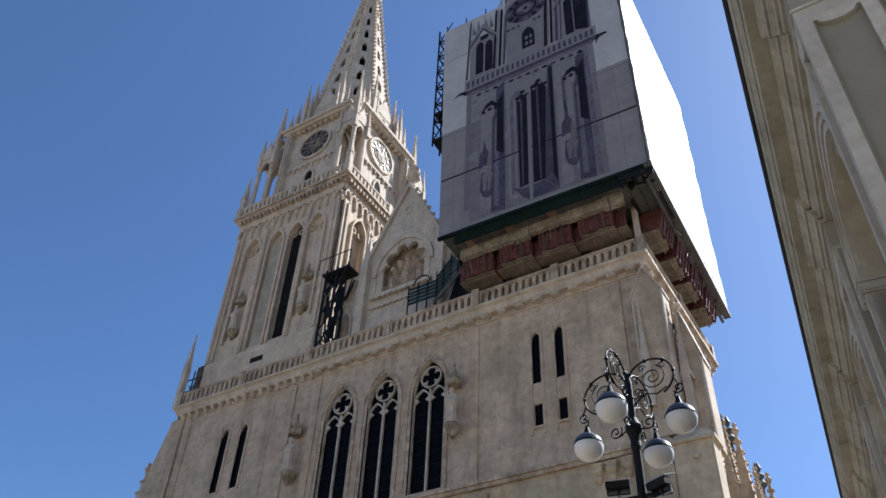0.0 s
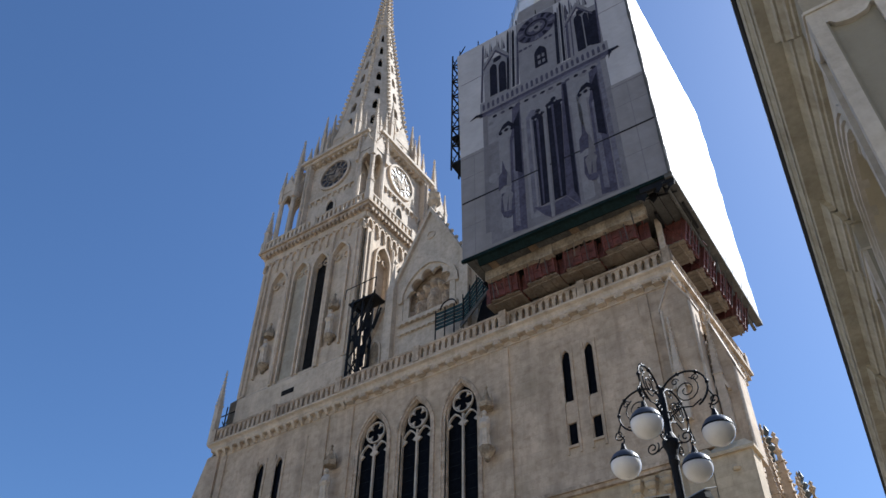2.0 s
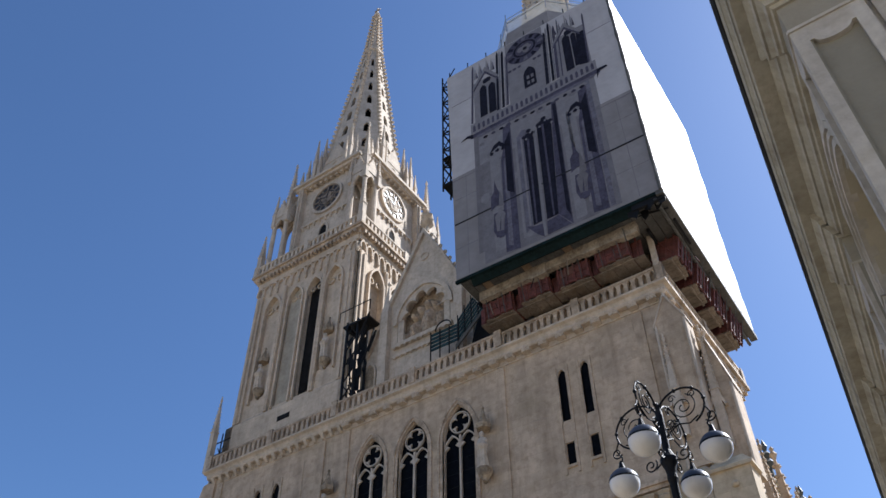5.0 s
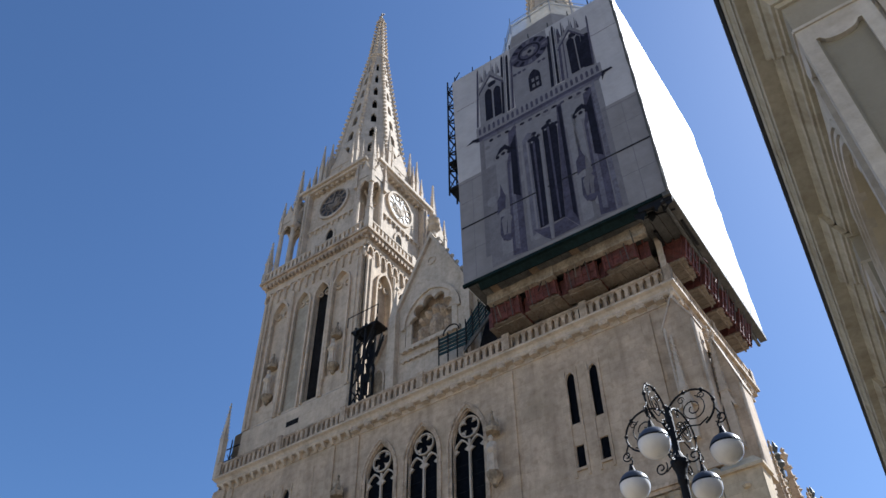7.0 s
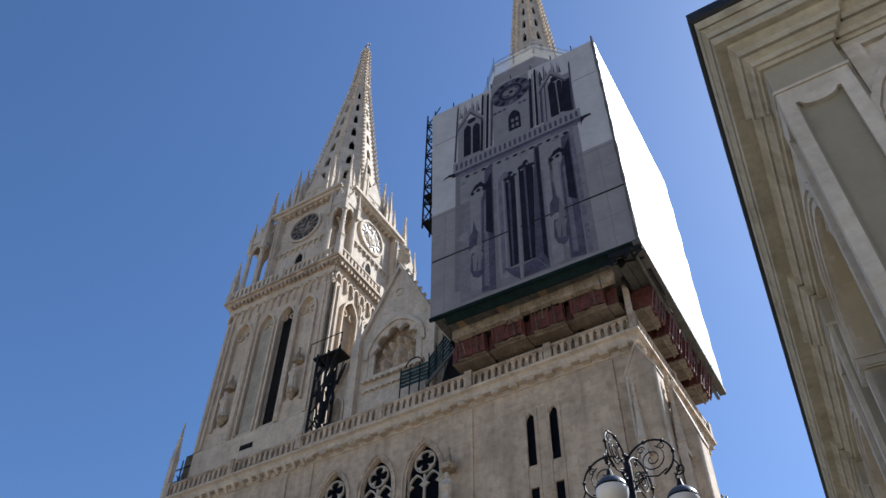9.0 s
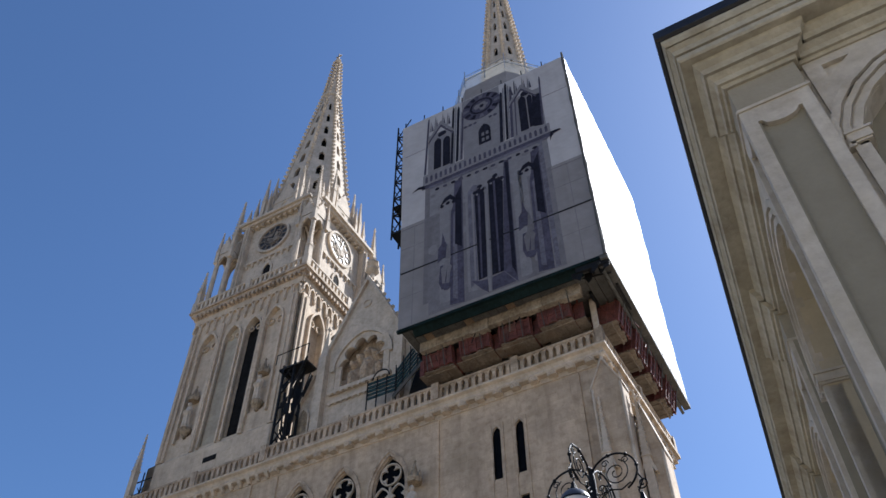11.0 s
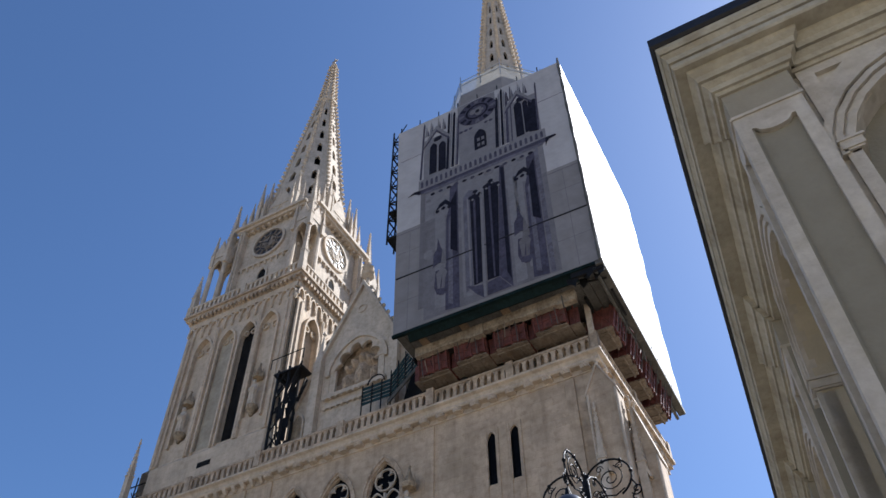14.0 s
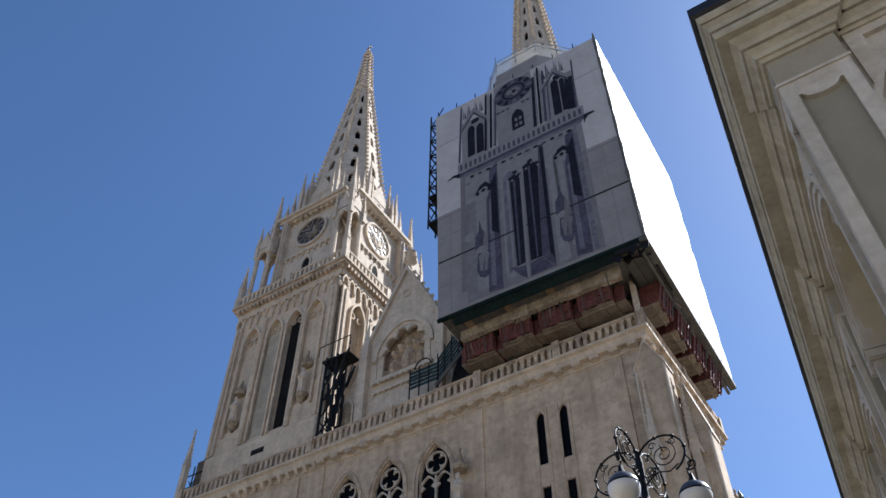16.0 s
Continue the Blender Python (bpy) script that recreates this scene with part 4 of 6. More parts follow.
for s in (-1, 1):
    gc.plate([(0, 49.35), (s * 5.6, 49.35 - 5.6 * gpts), (s * 5.6, 48.75 - 5.6 * gpts), (0, 48.75)], -0.25, 0.9)
part("coping", gc, PALE, gable)
gc = Shape(Matrix.Translation((GX, GY, 0)))
for s in (-1, 1):
    for i in range(1, 13):
        u = s * i * 0.43
        z = 49.45 - abs(u) * gpts
        gc.lathe([(0.05, z - 0.1), (0.2, z + 0.14), (0.1, z + 0.28), (0.0, z + 0.4)], u, 0.3, 5)
part("crocket_band", gc, PALE, gable, kind="stuff")
gc = Shape(Matrix.Translation((GX, GY, 0))).lathe([(0.2, 49.2), (0.17, 49.8), (0.55, 50.1), (0.6, 50.3), (0.2, 50.6), (0.46, 50.9), (0.5, 51.1), (0.12, 51.4), (0.0, 52.0)], 0, 0.3, 7)
part("finial", gc, PALE, gable)
gc = Shape(Matrix.Translation((GX, GY, 0)))
arch_band(gc, 0, 4.7, 38.6, 43.3, 0.3, -0.2, 0.2, 0.62, feet=False)
def lobe(a):
    return 1.42 + 0.55 * abs(math.sin(4.5 * a)) ** 0.7


for i in range(90):       # screen with a lobed inner edge
    a, b = math.pi * i / 90, math.pi * (i + 1) / 90
    gc.plate([(r * math.cos(t), 40.75 + r * 1.08 * math.sin(t)) for r, t in ((lobe(a), a), (2.42, a), (2.42, b), (lobe(b), b))], -0.05, 0.22)
for u in (-2.05, 2.05):
    gc.box(u - 0.25, u + 0.25, 0.0, 0.2, 38.6, 40.8)
for z, d in ((38.3, -0.3), (37.5, -0.18)):
    gc.box(-2.6, 2.6, d, 0.3, z, z + 0.3)
    for k in range(11):
        gc.ball((-2.4 + k * 0.48, d + 0.06, z - 0.06), 0.1, 6)
ring(gc, 0, 46.3, 0.3, 0.42, -0.08, 0, 12)
for s in (-1, 1):
    gc.box(s * 3.3 - 0.35, s * 3.3 + 0.35, -0.5, 0.4, 33, 42.0)
    gc.lathe([(0.5, 42.0), (0.42, 42.4), (0.05, 44.8), (0.18, 45.0), (0.0, 45.4)], s * 3.3, -0.05, 4, math.pi / 4)
part("gable_mouldings", gc, PALE, gable)
FIGURES = ((0, 39.9, 0.5, 1.5), (0.05, 41.75, 0.3, 0.45), (-1.15, 39.6, 0.36, 1.0), (-1.15, 41.0, 0.22, 0.3), (1.2, 39.6, 0.36, 1.0), (1.15, 41.0, 0.22, 0.3), (-1.9, 39.2, 0.28, 0.7), (1.9, 39.2, 0.28, 0.7),
           (-0.6, 41.4, 0.25, 0.4), (0.65, 41.4, 0.25, 0.4), (-0.65, 39.0, 0.3, 0.4), (0.7, 39.0, 0.3, 0.4))
gc = Shape(Matrix.Translation((GX, GY, 0)))
cols, rows_ = 64, 66


def carved(u, z):
    """Depth of the carved panel: rounded bodies, drapery ridges and chipped edges."""
    h = max(math.exp(-((u - a) / w) ** 2 - ((z - b) / t) ** 2) for a, b, w, t in FIGURES)
    fold = abs(noise.noise((u * 3.2, z * 1.3, 4.0))) * 0.22 + noise.noise((u * 6.0, z * 5.0, 9.0)) * 0.07
    return 0.86 - 0.74 * min(1.0, h * 1.3) + fold * (0.5 + 1.2 * h)


gc.add([(-2.4 + 4.8 * i / cols, carved(-2.4 + 4.8 * i / cols, 38.3 + 5.1 * j / rows_), 38.3 + 5.1 * j / rows_) for j in range(rows_ + 1) for i in range(cols + 1)],
       [(j * (cols + 1) + i, j * (cols + 1) + i + 1, (j + 1) * (cols + 1) + i + 1, (j + 1) * (cols + 1) + i) for j in range(rows_) for i in range(cols)])
part("relief", gc, CARVED, gable, "carved figure group")
for s in (-1, 1):
    gw = Shape(Matrix.Translation((GX, GY, 0)))
    c = s * 4.7
    arch_band(gw, c, 0.9, 35.5, 37.9, 0.15, -0.12, 0.05)
    w = part("gable_window", gw, PALE, gable)
    # shallow blind niche: its shadow is painted as a darker stone plate
    part("pane", Shape(Matrix.Translation((GX, GY, 0))).plate([(c - 0.45, 35.5)] + lancet(c, 0.9, 37.9 - arch_top(0.9)) + [(c + 0.45, 35.5)], -0.03, -0.01), GRIMY_SHADED, w)
ridge = Shape()
ridge.loft([[(-5.0, yy, 34), (4.6, yy, 34), (-0.2, yy, 46.5)] for yy in (3.6, 70.0)])
part("nave_roof", ridge, SLATE, cathedral)

# south tower stump and its spire above the scaffold
st = Shape().box(6.2, 17.0, 0.7, 11.6, 33, 58)
part("south_tower", st, STONE, cathedral, "south tower hidden behind scaffold sheets")
SX, SY = 11.45, 5.2
spire(cathedral, 11.55, SY, 70.0, PALE, 0.95, 0.073)

# nave flank behind the south tower: aisle gables and buttress pinnacles
fl = Shape().box(10, 16.9, 12, 90, 0, 21.5)
part("aisle_wall", fl, YELLOW, cathedral, "sunlit ochre aisle wall")
for i in range(6):
    y0 = 15.0 + i * 7.3
    gsd = Shape(Matrix.Translation((17.2, y0, 0)) @ Matrix.Rotation(math.pi / 2, 4, "Z"))
    wall(gsd, -2.9, 2.9, 0, 21.5, -0.4, 0.3, [opening(0, 2.4, 9, 19.5)])
    gsd.plate([(-2.9, 21.5), (2.9, 21.5), (2.9, 22.9), (0, 28.0), (-2.9, 22.9)], -0.4, 0.3)
    ring(gsd, 0, 23.6, 0.6, 0.85, -0.55, -0.3, 12)
    arch_band(gsd, 0, 2.4, 9, 19.5, 0.25, -0.6, -0.3)
    gb = part("aisle_gable", gsd, YELLOW, cathedral, "crocketed aisle gable")
    cr = Shape(gsd.m)
    for s in (-1, 1):
        for k in range(1, 9):
            z = 22.9 + k * 0.57
            cr.lathe([(0.04, z - 0.1), (0.2, z + 0.12), (0.0, z + 0.45)], s * (2.95 - k * 0.325), -0.05, 5)
    part("crocket_band", cr, PALE, gb, kind="stuff")
    part("finial", Shape(gsd.m).lathe([(0.18, 27.6), (0.16, 28.6), (0.46, 28.95), (0.16, 29.3), (0.36, 29.6), (0.1, 29.9), (0.22, 30.2), (0.0, 30.8)], 0, 0, 8), SLATE, gb, "darkened stone finial")
    part("pane", Shape().box(17.35, 17.4, y0 - 1.2, y0 + 1.2, 9, 19), GLASS, gb)
for i in range(7):
    y0 = 11.4 + i * 7.3
    bs = Shape().box(17.0, 19.0, y0 - 0.6, y0 + 0.6, 0, 18.5)
    pinnacle(bs, 18.3, y0, 18.5, 0.95, 9.6, 0.35)
    # all but the nearest take the darker stone, shade put into their colour
    bb = part("aisle_buttress", bs, GRIMY_SHADED if i else STONE, cathedral, "buttress ending in a crocketed pinnacle")
    bs = Shape()
    pinnacle(bs, 17.5, y0 + 0.9, 20.0, 0.6, 9.4, 0.45)
    pinnacle(bs, 17.7, y0 - 0.95, 20.0, 0.5, 8.2, 0.45)
    pinnacle(bs, 18.9, y0 - 0.2, 18.5, 0.45, 6.4, 0.4)
    # every second group darkened as if shaded
    part("pinnacle", bs, GRIMY_SHADED if i % 2 else STONE, bb)
nl = Shape().box(-24.5, -18.6, 3.0, 70, 0, 17.5)
part("north_aisle_wall", nl, STONE, cathedral)
ts = Shape()
pinnacle(ts, -23.2, 2.0, 20.5, 1.25, 10.4, 0.3)
ts.box(-24.1, -22.3, 1.1, 2.9, 0, 21)
for o in (-0.8, 0.8):
    pinnacle(ts, -23.2 + o, 1.3, 20.0, 0.45, 5.5, 0.4)
part("north_turret", ts, PALE, cathedral, "crocketed turret of the north aisle")
hw = Shape()
for k in range(4):
    hw.rod((-19.3, 0.4, 30.6 + 0.9 * k), (-18.7, 0.1, 31.6 + 0.9 * k), 0.035)
    hw.rod((-19.3, 0.4, 31.6 + 0.9 * k), (-18.7, 0.1, 30.6 + 0.9 * k), 0.035)
hw.rod((-18.75, -0.2, 35.6), (-17.2, -0.2, 35.6), 0.05).rod((-18.1, -0.2, 33.2), (-18.1, -0.2, 36.3), 0.05)
for k in range(6):
    t = k * math.pi / 3
    hw.rod((-18.1, -0.2, 34.6), (-18.1 + 0.6 * math.cos(t), -0.2, 34.6 + 0.6 * math.sin(t)), 0.035)
part("iron_brace", hw, DARKSTEEL, cathedral, "dark iron bracing at the north corner")

# ---- scaffold round the south tower ----
scaf = thing("scaffold_tower", "scaffold tower wrapped in printed and white sheets", "scaffold", at=(0, 0, 0))
SM = Matrix.Translation((6.1, -3.88, 0)) @ Matrix.Rotation(radians(1.43), 4, "Z")
SW, SD, SB, ST = 13.65, 15.65, 36.65, 59.22


def sm():
    return Shape(SM)


base_sheet = sm().plate([(-0.16, 46.4), (SW, 46.4), (SW, ST), (-0.5, ST)], 0, 0.05)
sheet = part("front_sheet", base_sheet, SHEET, scaf, "grey sheet printed with a picture of the tower")
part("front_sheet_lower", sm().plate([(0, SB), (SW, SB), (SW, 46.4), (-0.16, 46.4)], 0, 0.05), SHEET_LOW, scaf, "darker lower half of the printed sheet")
ssm = Shape(SM @ Matrix.Translation((SW, 0, 0)) @ Matrix.Rotation(math.pi / 2, 4, "Z"))
random.seed(9)
nu, nz = 28, 36
rows = []
for j in range(nz + 1):
    rows.append([(0.03 + (SD - 0.03) * i / nu, -0.06 - 0.05 * math.sin(i * 2.9 + j * 0.5) * math.sin(j * 0.7) - 0.03 * noise.noise((i * 0.5, j * 0.5, 0)), SB + 0.0 + (ST - SB) * j / nz) for i in range(nu + 1)])
flat = [p for r in rows for p in r]
ssm.add(flat + [(p[0], 0.08, p[2]) for p in flat],
        [(j * (nu + 1) + i, j * (nu + 1) + i + 1, (j + 1) * (nu + 1) + i + 1, (j + 1) * (nu + 1) + i) for j in range(nz) for i in range(nu)])
part("side_sheet", ssm, WHITE_SHEET, scaf, "sunlit white sheet", smooth=True)
part("side_backing", sm().box(SW - 0.05, SW + 0.0, 0.1, SD, SB, ST), WHITE_SHEET, scaf)
part("back_sheet", sm().box(0, SW, SD - 0.1, SD, SB, ST), WHITE_SHEET, scaf)
part("left_sheet", sm().box(0.0, 0.06, 0.1, SD, SB, ST), WHITE_SHEET, scaf)
part("roof_sheet", sm().box(0, SW, 0.1, SD, ST - 0.1, ST), WHITE_SHEET, scaf)
seam = sm().box(0, SW, -0.03, 0.0, 41.55, 41.66)
part("sheet_seam", seam, DARKSTEEL, scaf, "dark seam rope")
edge = sm().tube([(SW + 0.008 * math.sin(k * 1.7), -0.06, SB - 0.1 + k * (ST + 0.6 - SB) / 24) for k in range(25)], [0.1 + 0.03 * math.sin(k * 2.3) for k in range(25)])
part("edge_lacing", edge, DECKGREY, scaf, "grey laced edge of the sheets")
for v in (46.05, 54.9):
    part("sheet_joint", sm().box(-0.1, SW, -0.012, 0.0, v, v + 0.03), PRINT_MID, scaf)

for v in (39.3, 44.0):
    part("sheet_joint", sm().box(0.02, SW - 0.05, -0.006, 0.0, v, v + 0.035), PRINT_STONE, scaf)
for u in (0.95, 12.4):
    part("sheet_joint", sm().box(u, u + 0.035, -0.006, 0.0, SB + 0.1, 46.0), PRINT_STONE, scaf)

# the printed picture of the tower, flat on the sheet
def printed(name, pts, mat, d=0.02):
    part(name, sm().plate(pts, -d, -d + 0.008), mat, sheet)


def rect(a, b, z0, z1):
    return [(a, z0), (b, z0), (b, z1), (a, z1)]


def blob(u, z, r, k=9, flat=1.0):
    """A ragged rounded patch of print."""
    return [(u + r * random.uniform(0.8, 1.15) * math.cos(a * 2 * math.pi / k), z + flat * r * random.uniform(0.8, 1.15) * math.sin(a * 2 * math.pi / k)) for a in range(k)]


def pointed(c, w, z0, top, lean=0.0):
    return [(c - w / 2 - lean, z0)] + lancet(c, w, top - arch_top(w)) + [(c + w / 2 - lean, z0)]


random.seed(31)
# belfry storey: tall wall, two shaded niches, a pair of lights
printed("printed_body", rect(2.15, 11.35, 36.9, 46.4), PRINT_STONE, 0.010)
printed("printed_body", rect(2.1, 11.4, 46.4, 50.2), PRINT_LIGHT, 0.010)
printed("printed_shade", rect(1.75, 2.15, 38.0, 50.0), PRINT_STONE, 0.012)
for a, b, z0, z1 in ((2.95, 3.7, 37.5, 47.2), (4.95, 5.1, 37.6, 49.6), (8.5, 9.2, 37.2, 49.3), (8.95, 9.6, 42.0, 47.4)):
    printed("printed_pilaster", rect(a, b, z0, z1), PRINT_LIGHT, 0.016)
printed("printed_pilaster", rect(10.7, 11.0, 37.0, 49.6), PRINT_MID, 0.016)
for u0, u1, top, arch in ((3.8, 4.72, 49.5, 3.7), (9.72, 10.65, 49.2, 9.75)):
    w = u1 - u0
    printed("printed_niche_shade", [(u0 - 0.12, 37.1), (u1 - 0.05, 36.95), (u1 + 0.05, top), (u0 + 0.35, top - 0.3), (u0 + 0.25, 46.9), (u0 + 0.02, 45.8)], PRINT_SHADE, 0.022)
    printed("printed_niche_core", [(u0 + 0.1, 37.6), (u0 + 0.45 * w, 37.4), (u0 + 0.55 * w, 46.2), (u0 + 0.2, 45.6)], PRINT_MID, 0.026)
    printed("printed_niche_core", [(u0 + 0.3, 42.5), (u1 - 0.1, 42.0), (u1 - 0.05, 48.5), (u0 + 0.4, 47.5)], PRINT_DARK, 0.028)
    printed("printed_arch", [(arch - 0.75, 47.0), (arch - 0.35, 47.75), (arch + 0.1, 47.95), (arch + 0.6, 47.2), (arch + 0.5, 46.9), (arch + 0.05, 47.45), (arch - 0.3, 47.3)], PRINT_DARK, 0.032)
    for q in (-0.55, -0.1, 0.35):
        printed("printed_cusp", blob(arch + q, 47.1 - 0.3 * abs(q), 0.17), PRINT_DARK, 0.036)
printed("printed_reveal", [(5.15, 37.9), (5.65, 38.3), (5.66, 46.6), (6.1, 47.6), (5.6, 47.9), (5.15, 47.3)], PRINT_MID, 0.020)
printed("printed_reveal_edge", rect(5.42, 5.55, 38.4, 47.0), PRINT_LIGHT, 0.026)
printed("printed_reveal", [(7.4, 38.3), (8.25, 37.0), (8.4, 49.1), (8.05, 49.3), (7.9, 47.2)], PRINT_SHADE, 0.020)
printed("printed_reveal_core", [(7.95, 38.4), (8.2, 37.7), (8.35, 48.9), (8.1, 49.0)], PRINT_DARK, 0.024)
for pts in ([(5.7, 38.3), (6.28, 38.35), (6.42, 46.6), (6.15, 47.3), (5.85, 47.2), (5.66, 46.6)], [(6.62, 38.3), (7.4, 38.3), (7.85, 47.1), (7.4, 47.95), (6.95, 47.8), (6.74, 47.3)]):
    printed("printed_window", pts, PRINT_DARK, 0.030)
for u, z0, z1 in ((5.95, 38.4, 46.6), (7.15, 38.4, 47.4)):
    printed("printed_glazing", [(u - 0.09, z0), (u + 0.02, z0), (u + 0.12, z1), (u - 0.05, z1)], PRINT_SHADE, 0.036)
for u, z in ((5.75, 46.95), (6.1, 47.45), (6.4, 47.0), (6.85, 47.55), (7.3, 47.95), (7.75, 47.4)):
    printed("printed_cusp", blob(u, z, 0.2), PRINT_DARK, 0.038)
    printed("printed_cusp_light", blob(u + 0.12, z - 0.3, 0.1), PRINT_LIGHT, 0.042)
printed("printed_mullion", [(6.32, 37.0), (6.5, 37.0), (6.62, 47.2), (6.44, 47.2)], PRINT_LIGHT, 0.038)
printed("printed_sill", [(5.2, 38.45), (5.7, 38.2), (6.3, 38.1), (6.33, 36.95), (5.9, 37.4)], PRINT_SHADE, 0.030)
printed("printed_sill", [(6.55, 37.0), (6.6, 38.1), (7.4, 38.25), (8.15, 37.05)], PRINT_SHADE, 0.030)
for u in (3.3, 9.15):      # canopied figures
    printed("printed_canopy", [(u - 0.5, 41.3), (u - 0.45, 42.6), (u - 0.2, 43.0), (u - 0.12, 44.1), (u + 0.08, 43.1), (u + 0.3, 42.5), (u + 0.35, 41.4), (u, 41.6)], PRINT_SHADE, 0.034)
    printed("printed_canopy", [(u + 0.1, 41.4), (u + 0.18, 42.4), (u + 0.26, 42.9), (u + 0.36, 42.3), (u + 0.5, 41.3)], PRINT_STONE, 0.038)
    printed("printed_figure_shadow", [(u - 0.4, 39.4), (u - 0.3, 40.9), (u + 0.5, 40.9), (u + 0.65, 39.6), (u + 0.4, 38.6), (u - 0.2, 38.7)], PRINT_SHADE, 0.034)
    printed("printed_figure", [(u - 0.15, 39.2), (u + 0.35, 39.1), (u + 0.42, 40.0), (u + 0.55, 40.5), (u + 0.36, 40.9), (u + 0.3, 41.25), (u + 0.05, 41.25), (u, 40.9), (u - 0.25, 40.6)], PRINT_STONE, 0.038)
    printed("printed_fold", [(u + 0.02, 39.2), (u + 0.14, 39.2), (u + 0.2, 40.5)], PRINT_SHADE, 0.042)
    printed("printed_fold", [(u + 0.25, 39.3), (u + 0.33, 39.3), (u + 0.35, 40.2)], PRINT_MID, 0.042)
    printed("printed_corbel", [(u - 0.2, 39.0), (u + 0.5, 38.9), (u + 0.3, 38.5), (u, 38.55)], PRINT_SHADE, 0.040)
for i in range(46):        # blotches of the printed masonry
    u, z = random.uniform(2.3, 11.2), random.uniform(37.2, 49.0)
    printed("printed_blotch", blob(u, z, random.uniform(0.12, 0.4), 7, random.uniform(0.5, 1.8)), (PRINT_STONE, PRINT_LIGHT)[i % 2], 0.0135)
for i in range(13):        # hanging corbels of the frieze
    u = 2.75 + i * 0.64
    printed("printed_corbel", blob(u, 49.2, 0.2, 7, 0.75), PRINT_SHADE if i % 2 else PRINT_DARK, 0.030)
    printed("printed_corbel_light", blob(u + 0.3, 49.3, 0.12, 6), PRINT_LIGHT, 0.030)
printed("printed_cornice", [(1.5, 49.75), (11.9, 49.75), (11.9, 50.25), (1.5, 50.2)], PRINT_SHADE, 0.024)
printed("printed_cornice_shade", [(2.2, 49.5), (11.4, 49.55), (11.6, 49.85), (2.0, 49.85)], PRINT_MID, 0.028)
printed("printed_spout", [(0.65, 49.95), (1.2, 50.05), (1.75, 49.75), (1.7, 50.2), (1.2, 50.3)], PRINT_DARK, 0.034)
printed("printed_spout", [(11.6, 49.2), (11.85, 49.9), (12.5, 50.0), (12.4, 50.2), (11.7, 50.25)], PRINT_DARK, 0.034)
printed("printed_parapet", rect(1.55, 11.75, 50.25, 51.4), PRINT_LIGHT, 0.020)
for i in range(25):
    u = 1.75 + i * 0.4
    printed("printed_baluster_gap", [(u, 50.45), (u + 0.2, 50.45), (u + 0.2, 51.05), (u + 0.1, 51.2), (u, 51.05)], PRINT_SHADE, 0.028)
# clock storey
printed("printed_clock_block", rect(4.95, 8.2, 51.4, 59.15), PRINT_LIGHT, 0.012)
printed("printed_tabernacle_wall", rect(1.95, 4.2, 51.4, 56.4), PRINT_LIGHT, 0.012)
printed("printed_tabernacle_wall", rect(9.0, 11.5, 51.4, 56.4), PRINT_LIGHT, 0.012)
for c, w, z0, top in ((2.78, 0.62, 51.7, 55.6), (3.55, 0.62, 51.65, 55.4), (9.95, 0.62, 51.7, 56.2), (10.55, 0.4, 51.8, 56.0)):
    printed("printed_light", pointed(c, w, z0, top, 0.03), PRINT_DARK, 0.028)
printed("printed_light_shade", [(10.6, 51.7), (11.3, 51.45), (11.4, 55.6), (10.8, 55.8)], PRINT_DARK, 0.026)
printed("printed_trefoil", blob(3.15, 56.0, 0.36, 8), PRINT_DARK, 0.030)
printed("printed_trefoil", blob(10.2, 56.4, 0.36, 8), PRINT_DARK, 0.030)
for u in (3.05, 10.0):
    for s in (-1, 1):
        printed("printed_gable_edge", [(u, 57.9), (u + s * 1.15, 55.9), (u + s * 1.15, 55.55), (u, 57.35)], PRINT_LIGHT, 0.034)
        printed("printed_gable_shade", [(u, 57.35), (u + s * 1.1, 55.55), (u + s * 1.1, 55.3), (u, 57.0)], PRINT_SHADE, 0.032)
    for q, h in ((-0.9, 58.3), (-0.5, 58.9), (0.15, 58.95), (0.6, 58.6)):
        printed("printed_pinnacle", [(u + q - 0.12, 56.9), (u + q + 0.12, 56.9), (u + q + 0.03, h)], PRINT_LIGHT, 0.030)
        printed("printed_pinnacle_shade", [(u + q + 0.1, 56.9), (u + q + 0.26, 56.9), (u + q + 0.14, h - 0.5)], PRINT_SHADE, 0.026)
for u, w, mat_ in ((1.85, 0.16, PRINT_SHADE), (4.1, 0.2, PRINT_DARK), (4.32, 0.12, PRINT_LIGHT), (4.55, 0.22, PRINT_DARK), (4.78, 0.1, PRINT_LIGHT), (4.92, 0.16, PRINT_SHADE),
                   (8.2, 0.26, PRINT_DARK), (8.42, 0.14, PRINT_LIGHT), (8.66, 0.2, PRINT_DARK), (8.85, 0.12, PRINT_LIGHT), (9.05, 0.22, PRINT_SHADE), (9.4, 0.1, PRINT_SHADE), (11.45, 0.14, PRINT_SHADE)):
    top = random.uniform(57.6, 58.9)
    printed("printed_shaft", [(u - w / 2 - 0.15, 51.5), (u + w / 2 - 0.15, 51.5), (u + w / 2 + 0.1, top), (u + 0.1, top + 0.3), (u - w / 2 + 0.1, top - 0.2)], mat_, 0.024 if mat_ is PRINT_DARK else 0.030)
CU, CZ = 6.62, 57.4
pd = sm()
ring(pd, CU, CZ, 0.0, 1.66, -0.03, -0.022, 28)
part("printed_dial", pd, PRINT_SHADE, sheet)
pd = sm()
ring(pd, CU, CZ, 0.8, 0.98, -0.04, -0.032, 24)
part("printed_dial_ring", pd, PRINT_DARK, sheet)
